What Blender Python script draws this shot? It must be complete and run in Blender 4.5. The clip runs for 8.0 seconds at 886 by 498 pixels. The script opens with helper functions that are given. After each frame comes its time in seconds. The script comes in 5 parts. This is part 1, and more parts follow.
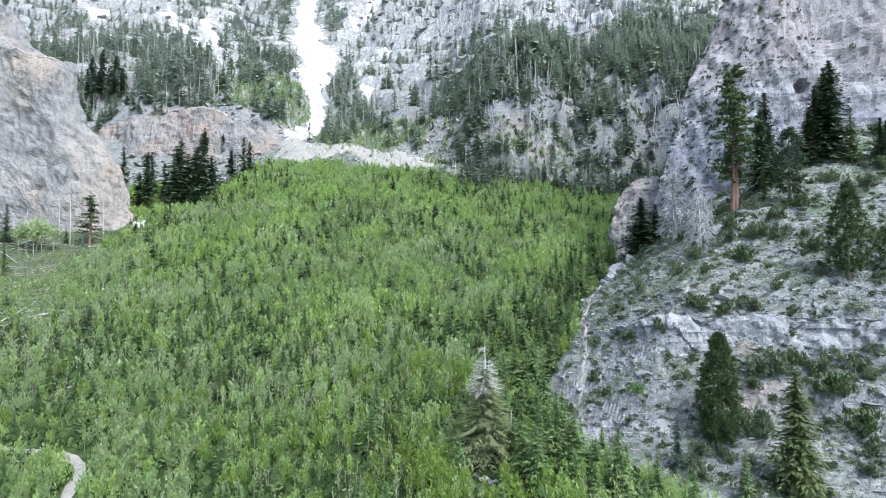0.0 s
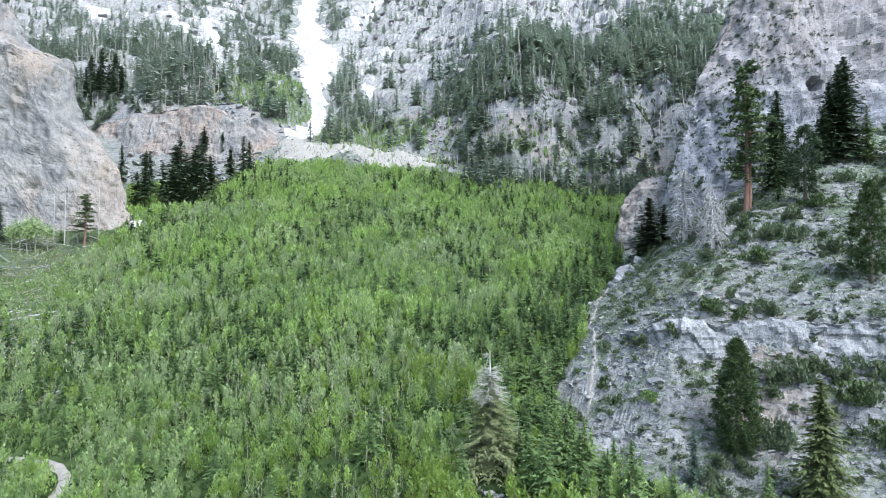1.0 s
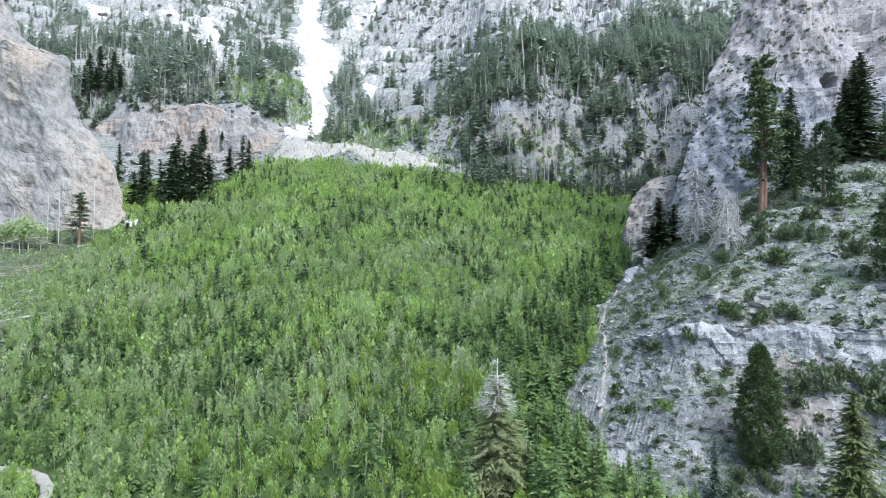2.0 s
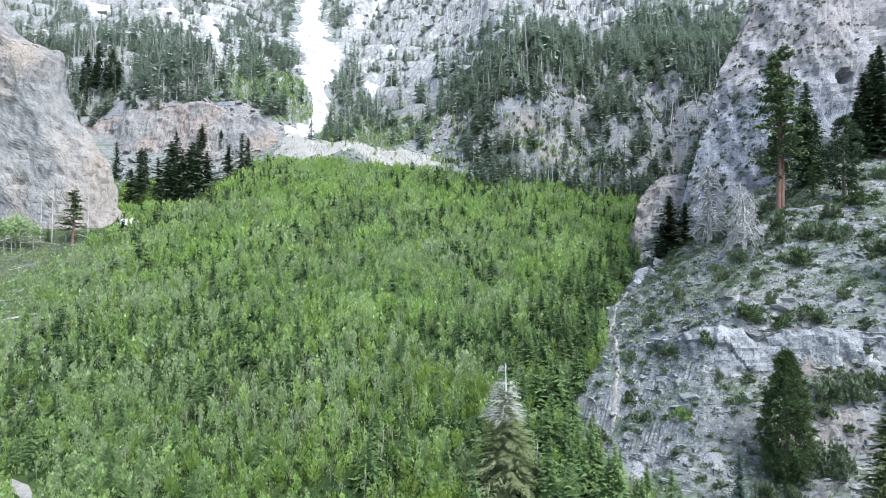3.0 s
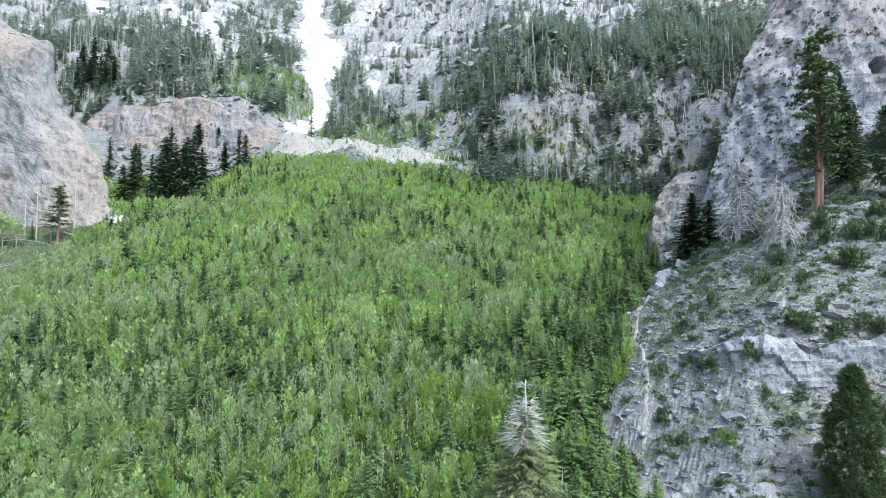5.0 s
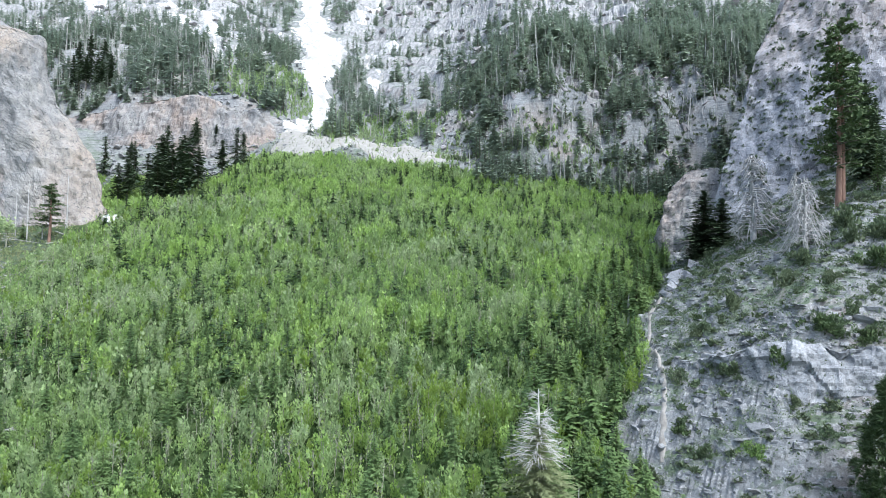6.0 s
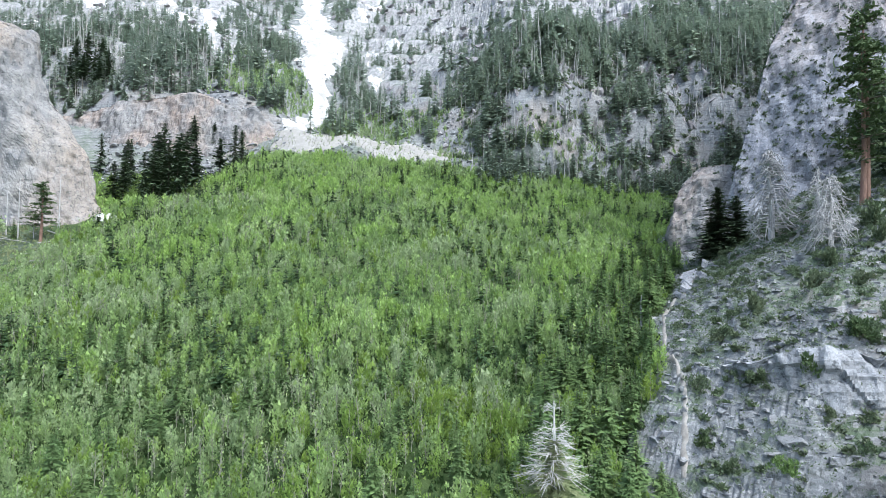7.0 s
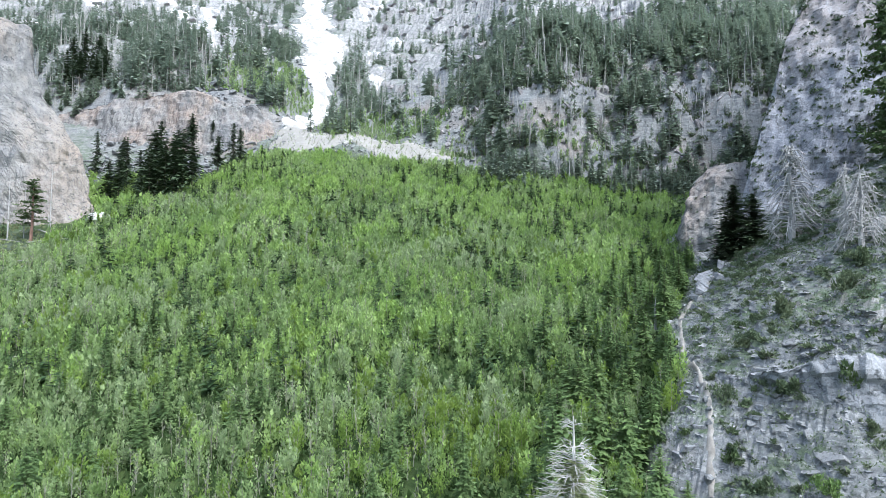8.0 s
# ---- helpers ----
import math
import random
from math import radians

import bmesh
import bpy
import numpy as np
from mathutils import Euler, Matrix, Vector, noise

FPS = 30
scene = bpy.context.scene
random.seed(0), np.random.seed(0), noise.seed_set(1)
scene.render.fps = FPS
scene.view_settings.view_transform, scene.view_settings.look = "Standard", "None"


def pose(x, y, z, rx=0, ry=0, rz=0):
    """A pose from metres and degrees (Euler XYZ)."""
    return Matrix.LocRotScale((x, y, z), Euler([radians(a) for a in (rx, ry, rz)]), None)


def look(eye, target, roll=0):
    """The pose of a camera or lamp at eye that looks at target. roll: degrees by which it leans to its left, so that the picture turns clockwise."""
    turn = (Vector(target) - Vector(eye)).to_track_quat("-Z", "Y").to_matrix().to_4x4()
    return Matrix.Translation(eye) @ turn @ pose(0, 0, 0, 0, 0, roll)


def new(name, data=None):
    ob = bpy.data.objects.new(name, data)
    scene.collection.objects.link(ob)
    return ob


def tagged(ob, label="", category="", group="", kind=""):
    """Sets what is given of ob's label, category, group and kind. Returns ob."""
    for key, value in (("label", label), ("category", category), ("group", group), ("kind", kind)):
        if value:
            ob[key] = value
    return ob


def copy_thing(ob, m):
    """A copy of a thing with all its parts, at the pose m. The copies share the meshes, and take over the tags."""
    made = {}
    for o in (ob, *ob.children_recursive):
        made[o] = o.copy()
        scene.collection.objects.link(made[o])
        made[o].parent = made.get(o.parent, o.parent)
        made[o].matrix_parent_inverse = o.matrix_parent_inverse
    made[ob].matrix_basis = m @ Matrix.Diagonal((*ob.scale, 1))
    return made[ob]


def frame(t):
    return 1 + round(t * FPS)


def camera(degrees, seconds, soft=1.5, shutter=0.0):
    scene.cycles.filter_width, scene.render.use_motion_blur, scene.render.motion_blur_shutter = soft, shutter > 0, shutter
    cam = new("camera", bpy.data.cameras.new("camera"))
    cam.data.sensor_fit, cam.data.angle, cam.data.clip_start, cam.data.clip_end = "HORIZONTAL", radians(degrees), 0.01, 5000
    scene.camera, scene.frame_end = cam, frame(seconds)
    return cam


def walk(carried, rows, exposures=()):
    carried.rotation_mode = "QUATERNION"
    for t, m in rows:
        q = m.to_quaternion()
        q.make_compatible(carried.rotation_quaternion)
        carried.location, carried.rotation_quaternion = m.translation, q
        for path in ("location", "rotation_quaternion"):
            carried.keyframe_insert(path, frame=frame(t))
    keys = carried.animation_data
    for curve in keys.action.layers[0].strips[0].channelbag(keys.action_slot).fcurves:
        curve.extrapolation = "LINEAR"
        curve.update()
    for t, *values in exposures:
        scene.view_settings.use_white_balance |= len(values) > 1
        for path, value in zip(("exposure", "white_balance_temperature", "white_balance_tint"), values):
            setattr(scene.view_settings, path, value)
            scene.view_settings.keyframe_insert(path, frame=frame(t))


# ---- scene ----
cam = camera(74.0, 8.0, soft=0.85)
PATH = [
    (0, (0.825, -1.371, 28.653), (0.761, 0.627, 28.719), -0.1),
    (0.5, (0.666, 0.488, 28.666), (0.6, 2.485, 28.734), 0.0),
    (1, (0.483, 2.462, 28.64), (0.414, 4.459, 28.711), 0.1),
    (1.5, (0.218, 4.479, 28.62), (0.147, 6.477, 28.694), 0.2),
    (3, (-0.595, 10.779, 28.484), (-0.672, 12.776, 28.563), 0.4),
    (3.5, (-0.829, 12.946, 28.435), (-0.909, 14.943, 28.516), 0.5),
    (4, (-1.087, 15.093, 28.387), (-1.169, 17.089, 28.47), 0.5),
    (4.5, (-1.363, 17.271, 28.36), (-1.446, 19.268, 28.444), 0.6),
    (6, (-2.308, 23.706, 28.28), (-2.393, 25.703, 28.369), 0.7),
    (6.5, (-2.589, 25.922, 28.294), (-2.676, 27.918, 28.383), 0.7),
    (7, (-2.859, 28.096, 28.302), (-2.948, 30.092, 28.392), 0.7),
    (7.5, (-3.143, 30.323, 28.279), (-3.232, 32.319, 28.37), 0.8),
    (8, (-3.436, 32.752, 28.196), (-3.529, 34.747, 28.291), 0.8),
]
walk(cam, [(t, look(eye, target, roll)) for t, eye, target, roll in PATH], [(0, 1.35, 5850, 4), (8, 1.31, 5850, 4)])

# ---- sky, sun, exposure ----
world = bpy.data.worlds.new("overcast_sky")
scene.world = world
world.use_nodes = True
wt = world.node_tree
bg = wt.nodes["Background"]
sky = wt.nodes.new("ShaderNodeTexSky")
sky.sky_type, sky.sun_disc = "NISHITA", False
sky.sun_elevation, sky.sun_rotation = radians(55), radians(137)
sky.air_density, sky.dust_density, sky.ozone_density = 1.0, 3.0, 1.0
soften = wt.nodes.new("ShaderNodeHueSaturation")
soften.inputs["Saturation"].default_value = 0.75
wt.links.new(sky.outputs["Color"], soften.inputs["Color"])
wt.links.new(soften.outputs["Color"], bg.inputs["Color"])
bg.inputs["Strength"].default_value = 0.135
sun = new("sun", bpy.data.lights.new("sun", "SUN"))
sun.data.energy, sun.data.angle, sun.data.color = 1.7, radians(22), (1.0, 0.97, 0.93)
sun.matrix_world = look((76, -82, 160), (0, 0, 0))


# ---- terrain ----
def hashed(i, j, k, s):
    n = (i * 73856093) ^ (j * 19349663) ^ (k * 83492791) ^ (s * 2654435)
    n = (n ^ (n >> 13)) * 1274126177 & 0x7FFFFFFF
    n = (n ^ (n >> 15)) * 668265263 & 0x7FFFFFFF
    return ((n >> 7) & 0xFFFF) / 65535.0


def vnoise(x, y, z=0.0, s=0):
    """Smooth value noise from -1 to 1."""
    x, y, z = np.broadcast_arrays(np.asarray(x, float), np.asarray(y, float), np.asarray(z, float))
    i, j, k = (np.floor(a).astype(np.int64) for a in (x, y, z))
    u, v, w = x - i, y - j, z - k
    u, v, w = (a * a * (3 - 2 * a) for a in (u, v, w))
    total = 0.0
    for a in (0, 1):
        for b in (0, 1):
            for c in (0, 1):
                total = total + hashed(i + a, j + b, k + c, s) * (u if a else 1 - u) * (v if b else 1 - v) * (w if c else 1 - w)
    return 2 * total - 1


def fbm(x, y, z=0.0, s=0, octaves=4):
    total, size = 0.0, 1.0
    for o in range(octaves):
        total = total + size * vnoise(x * 2 ** o, y * 2 ** o, np.asarray(z) * 2 ** o, s + o)
        size *= 0.5
    return total


def ramp(v, a, b):
    t = np.clip((v - a) / (b - a), 0, 1)
    return t * t * (3 - 2 * t)


def blocks(x, y, size, s):
    """Steps between jointed blocks, skewed a little."""
    a, b = x + 0.35 * y + 0.6 * vnoise(x / 3, y / 3, 0, s), y - 0.2 * x + 0.6 * vnoise(x / 3, y / 3, 1, s)
    i, j = np.floor(a / size).astype(np.int64), np.floor(b / (0.7 * size)).astype(np.int64)
    return 2 * hashed(i, j, 0 * i, s) - 1


def fan(x, y):
    """The avalanche fan: a concave slope that rises away from the camera."""
    d = np.minimum(y, 280) - 80
    z = 6 + 0.25 * d + 0.0006 * np.where(d > 0, d * d, 0)
    z = z - 0.11 * np.clip(-x - 10, 0, 60) * np.clip((150 - y) / 60, 0, 1)
    z = z - 0.10 * np.clip(x + 20, -100, 100) * np.clip((y - 150) / 100, 0, 1)
    z = z - 13 * np.exp(-((x + 118) / np.where(x < -118, 60, 26)) ** 2) * ramp(y, 192, 225) * (1 - ramp(y, 270, 290))
    z = z + 0.35 * np.clip(-x - 125, 0, 200) * (1 - ramp(y, 150, 200))
    return z + 0.8 * fbm(x / 14, y / 14, 0, 3, 3)


def hill(x, y):
    """The stepped limestone slope below the right-hand cliff."""
    s = y + 0.25 * x + 0.6 * fbm(x / 9, y / 9, 0, 11, 3)
    z = np.interp(s, [-400, 40, 70, 79.5, 84, 86.5, 88.5, 92.6, 94.8, 100, 126, 150, 200, 300],
                  [-150, -16, -5, 4.5, 8, 9.8, 13.4, 16.2, 20.6, 26.3, 40, 51.4, 78, 110])
    z = z - 0.51 * np.clip(28.4 + 0.93 * (y - 84) - x, 0, 80)
    z = z - 0.6 * np.clip(np.interp(y, [40, 60, 80, 86, 92, 96, 122, 150, 175], [44, 31, 12, 10.5, 14.5, 17.5, 25, 39, 49]) - x, 0, 80)
    step = 1.05 + 0.2 * vnoise(x / 30, y / 30, 0, 5)
    q = (z + 0.5 * vnoise(x / 5, y / 5, 0, 6)) / step
    z = z + 0.5 * step * (ramp(q - np.floor(q), 0.5, 0.9) - (q - np.floor(q)))
    z = z + 0.14 * blocks(x, y, 1.8, 27)
    return z + 0.22 * fbm(x / 1.3, y / 0.9, 0, 21, 3) + 0.7 * fbm(x / 6, y / 4, 0, 25, 2)


def gully_x(y):
    return np.interp(y, [270, 300, 330, 400, 450, 520, 620, 900], [-72, -76, -80, -91, -126, -136, -168, -190])


def mountain(x, y):
    """What rises behind the fan, added to it: gully, ledges and cliff bands."""
    e = y + 18 * np.clip((x + 20) / 80, 0, 1) + 5 * fbm(x / 30, y / 30, 0, 31, 3)
    z = np.interp(e, [268, 280, 300, 330, 420, 520, 700, 1000, 1500], [0, 2.5, 12, 26, 86, 162, 310, 480, 620])
    z = z + 0.28 * np.clip(np.abs(x - gully_x(y)) - 8, 0, 110) * np.clip((e - 285) / 40, 0, 1)
    # low cliff left of the gully
    c = y - 286 - 3 * fbm(x / 16, 0.3, 0, 41, 4)
    side = ramp(x, -185, -165) * (1 - ramp(x, -100, -76))
    z = z + 12 * ramp(c, 0, 6) * side
    # cliff band right of the gully
    c = y + 0.12 * x - 268 - 7 * fbm(x / 15, y / 30, 0, 51, 3)
    side = ramp(x, -20, 25)
    crag = 1 - np.abs(fbm(x / 11, y / 11, 0, 53, 3))
    z = z + side * (9 * ramp(c, 0, 5) * (0.6 + 0.5 * fbm(x / 18, 0.1, 0, 52, 2)) + 9 * ramp(c, 12, 18) + np.clip(c / 10, 0, 1) * (4.5 * (crag - 0.7) + 1.4 * fbm(x / 6, y / 6, 0, 54, 2)))
    # rock ledges higher up, dipping with the strata
    m = np.clip((y - 300) / 60, 0, 1) * ramp(np.abs(x - gully_x(y)), 12, 45)
    q = (z + 0.16 * x + 9 * fbm(x / 70, y / 70, 0, 61, 3)) / 17
    f = q - np.floor(q)
    z = z + m * 17 * 0.75 * (ramp(f, 0.55, 0.85) - f)
    rough = np.clip((y - 272) / 30, 0, 1) * ramp(np.abs(x - gully_x(y)), 8, 22)
    z = z + rough * (0.9 * blocks(x, y, 7, 73) + 0.6 * blocks(x, y, 3.5, 75) + 0.9 * fbm(x / 4, y / 4, 0, 77, 2))
    return z + 1.2 * np.clip((y - 272) / 30, 0, 1) * fbm(x / 12, y / 12, 0, 71, 2)


def height(x, y):
    x, y = np.asarray(x, float), np.asarray(y, float)
    a, b = fan(x, y), hill(x, y)
    k = 1.2
    h = np.clip(0.5 + 0.5 * (b - a) / k, 0, 1)
    h = np.where(y < 262, h, h * (1 - ramp(y, 190, 262)))
    z = a * (1 - h) + b * h + k * h * (1 - h)
    return z + np.where(y > 266, mountain(x, y), 0.0)


def slope_edge(y):
    """Where the thicket ends and the rocky slope begins."""
    return np.interp(y, [40, 60, 66, 72, 80, 86, 92, 96, 122, 150, 175], [44, 31, 27, 20, 13, 11.5, 15.5, 19, 26.5, 41, 51]) + 1.5 * fbm(np.asarray(y) / 7, 0.5, 0, 8, 3)


def clearing(x, y):
    """The grassy strip with fallen logs below the western cliff, and its outliers in the thicket."""
    patches = [(-122, 170, 18, 10), (-114, 153, 13, 9), (-107, 141, 9, 7), (-98, 130.5, 8, 5), (-95, 120.5, 5, 4), (-75, 120, 7, 2.5), (-71, 102.5, 8, 3)]
    return np.minimum(1, sum(np.exp(-((x - a) / p) ** 2 - ((y - b) / q) ** 2) for a, b, p, q in patches))


def rocky(x, y):
    """Share of bare rock and scree in the ground."""
    b = ramp(hill(x, y) - fan(x, y), 0.0, 2.0) * (1 - ramp(y, 200, 262)) * np.maximum(ramp(x - slope_edge(y), -2, 1), ramp(y, 140, 160))
    b = np.maximum(b, 0.35 * clearing(np.asarray(x, float), np.asarray(y, float)))
    b = np.maximum(b, ramp(x - slope_edge(y), 0, 3) * (1 - ramp(y, 130, 150)))
    b = np.maximum(b, ramp(np.asarray(y, float), 240, 252) * (1 - ramp(np.asarray(x, float), -104, -92)))
    return np.maximum(b, ramp(np.asarray(y, float) + 6 * fbm(np.asarray(x) / 9, np.asarray(y) / 9, 0, 9, 2), 257, 268))


# ---- end of terrain ----


# ---- materials ----
def material(name):
    m = bpy.data.materials.new(name)
    m.use_nodes = True
    return m, m.node_tree, m.node_tree.nodes["Principled BSDF"]


def noise_node(tree, vector, scale, detail=4.0, rough=0.55):
    n = tree.nodes.new("ShaderNodeTexNoise")
    tree.links.new(vector, n.inputs["Vector"])
    n.inputs["Scale"].default_value, n.inputs["Detail"].default_value, n.inputs["Roughness"].default_value = scale, detail, rough
    return n.outputs["Fac"]


def ramp_node(tree, fac, stops):
    n = tree.nodes.new("ShaderNodeValToRGB")
    while len(n.color_ramp.elements) < len(stops):
        n.color_ramp.elements.new(0.5)
    for e, (p, c) in zip(n.color_ramp.elements, stops):
        e.position, e.color = p, (c, c, c, 1) if isinstance(c, (int, float)) else (*c, 1)
    tree.links.new(fac, n.inputs["Fac"])
    return n.outputs["Color"]


def mix_node(tree, fac, a, b, blend="MIX"):
    n = tree.nodes.new("ShaderNodeMix")
    n.data_type, n.blend_type = "RGBA", blend
    for k, v in ((0, fac), (6, a), (7, b)):
        if isinstance(v, (int, float)):
            n.inputs[k].default_value = v
        elif isinstance(v, tuple):
            n.inputs[k].default_value = (*v, 1)
        else:
            tree.links.new(v, n.inputs[k])
    return n.outputs[2]


def bump_node(tree, height_out, strength, distance):
    n = tree.nodes.new("ShaderNodeBump")
    n.inputs["Strength"].default_value, n.inputs["Distance"].default_value = strength, distance
    tree.links.new(height_out, n.inputs["Height"])
    return n.outputs["Normal"]


def stretched(tree, sx, sy, sz):
    geo = tree.nodes.new("ShaderNodeNewGeometry")
    n = tree.nodes.new("ShaderNodeMapping")
    n.inputs["Scale"].default_value = (sx, sy, sz)
    tree.links.new(geo.outputs["Position"], n.inputs["Vector"])
    return n.outputs["Vector"]


def altitude_node(tree, low, top):
    """Rises from 0 to 0.8 between two heights."""
    n = tree.nodes.new("ShaderNodeMapRange")
    at = tree.nodes.new("ShaderNodeSeparateXYZ")
    tree.links.new(stretched(tree, 1, 1, 1), at.inputs[0])
    tree.links.new(at.outputs["Z"], n.inputs[0])
    for key, value in (("From Min", low), ("From Max", top), ("To Max", 0.8)):
        n.inputs[key].default_value = value
    return n.outputs[0]


def rock_material(name, cool, pale, warm, warm_from=0.55, dark=(0.07, 0.075, 0.08), warm_above=None, fine=1.0, warm_past=None):
    """Weathered limestone: mottled blocks, upright water stains, cracks, pits and rusty patches."""
    m, t, b = material(name)
    pos, streak = stretched(t, fine, fine, fine), stretched(t, fine, fine, 0.2 * fine)
    base = mix_node(t, ramp_node(t, noise_node(t, pos, 0.11, 7, 0.66), [(0.38, 0.0), (0.6, 1.0)]), cool, pale)
    base = mix_node(t, ramp_node(t, noise_node(t, stretched(t, 1, 1, 0.5), 0.05, 6, 0.62), [(warm_from, 0.0), (warm_from + 0.12, 0.9)]), base, warm)
    if warm_above is not None:
        # the upper beds are a warmer stone
        at = t.nodes.new("ShaderNodeSeparateXYZ")
        t.links.new(mix_node(t, 1.0, stretched(t, 0.01, 0.01, 0.01), mix_node(t, 0.35, (0.0, 0.0, 0.0), noise_node(t, pos, 0.06, 4).node.outputs["Color"]), "ADD"), at.inputs[0])
        base = mix_node(t, ramp_node(t, at.outputs["Z"], [(warm_above * 0.01 + 0.1, 0.0), (warm_above * 0.01 + 0.26, 0.5)]), base, warm)
    if warm_past is not None:
        # towards its corner the face is stained tan
        n, at = t.nodes.new("ShaderNodeMapRange"), t.nodes.new("ShaderNodeSeparateXYZ")
        t.links.new(mix_node(t, 1.0, pos, mix_node(t, 1.0, noise_node(t, stretched(t, 1, 1, 0.4), 0.12, 5, 0.65).node.outputs["Color"], (26.0, 26.0, 26.0), "MULTIPLY"), "ADD"), at.inputs[0])
        t.links.new(at.outputs["X"], n.inputs[0])
        for key, value in (("From Min", warm_past + 10), ("From Max", warm_past + 16), ("To Max", 0.6)):
            n.inputs[key].default_value = value
        base = mix_node(t, n.outputs[0], base, warm)
    base = mix_node(t, ramp_node(t, noise_node(t, streak, 0.7, 7, 0.72), [(0.36, 0.5), (0.46, 0.0)]), base, dark)
    base = mix_node(t, ramp_node(t, noise_node(t, streak, 0.55, 5, 0.66), [(0.54, 0.0), (0.66, 0.55)]), base, pale)
    speck = ramp_node(t, noise_node(t, pos, 1.1, 5, 0.72), [(0.54, 0.0), (0.66, 0.75)])
    base = mix_node(t, speck, base, tuple(1.15 * c for c in pale))
    pit = ramp_node(t, noise_node(t, stretched(t, 1, 1, 1.5), 0.75, 5, 0.75), [(0.35, 0.9), (0.43, 0.0)])
    base = mix_node(t, pit, base, dark)
    crack = t.nodes.new("ShaderNodeTexVoronoi")
    crack.feature = "DISTANCE_TO_EDGE"
    crack.inputs["Scale"].default_value = 0.33
    warp = mix_node(t, 0.6, stretched(t, fine, fine, fine), noise_node(t, pos, 0.4, 5, 0.7).node.outputs["Color"], "ADD")
    t.links.new(warp, crack.inputs["Vector"])
    seam = mix_node(t, ramp_node(t, noise_node(t, pos, 0.2, 4), [(0.45, 0.0), (0.6, 0.6)]), (0.0, 0.0, 0.0), ramp_node(t, crack.outputs["Distance"], [(0.0, 1.0), (0.035, 0.0)]))
    base = mix_node(t, seam, base, dark)
    grain = ramp_node(t, noise_node(t, stretched(t, fine, fine, 1.6 * fine), 1.9, 6, 0.8), [(0.36, 0.7), (0.47, 0.0)])
    base = mix_node(t, grain, base, dark)
    t.links.new(base, b.inputs["Base Color"])
    b.inputs["Roughness"].default_value = 0.92
    b.inputs["Specular IOR Level"].default_value = 0.15
    h = mix_node(t, 0.2, noise_node(t, pos, 1.2, 10, 0.75), noise_node(t, stretched(t, fine, fine, 0.7 * fine), 0.4, 8, 0.7))
    h = mix_node(t, 0.12, h, ramp_node(t, crack.outputs["Distance"], [(0.0, 0.0), (0.08, 1.0)]))
    t.links.new(bump_node(t, h, 0.85, 0.42 / fine), b.inputs["Normal"])
    return m


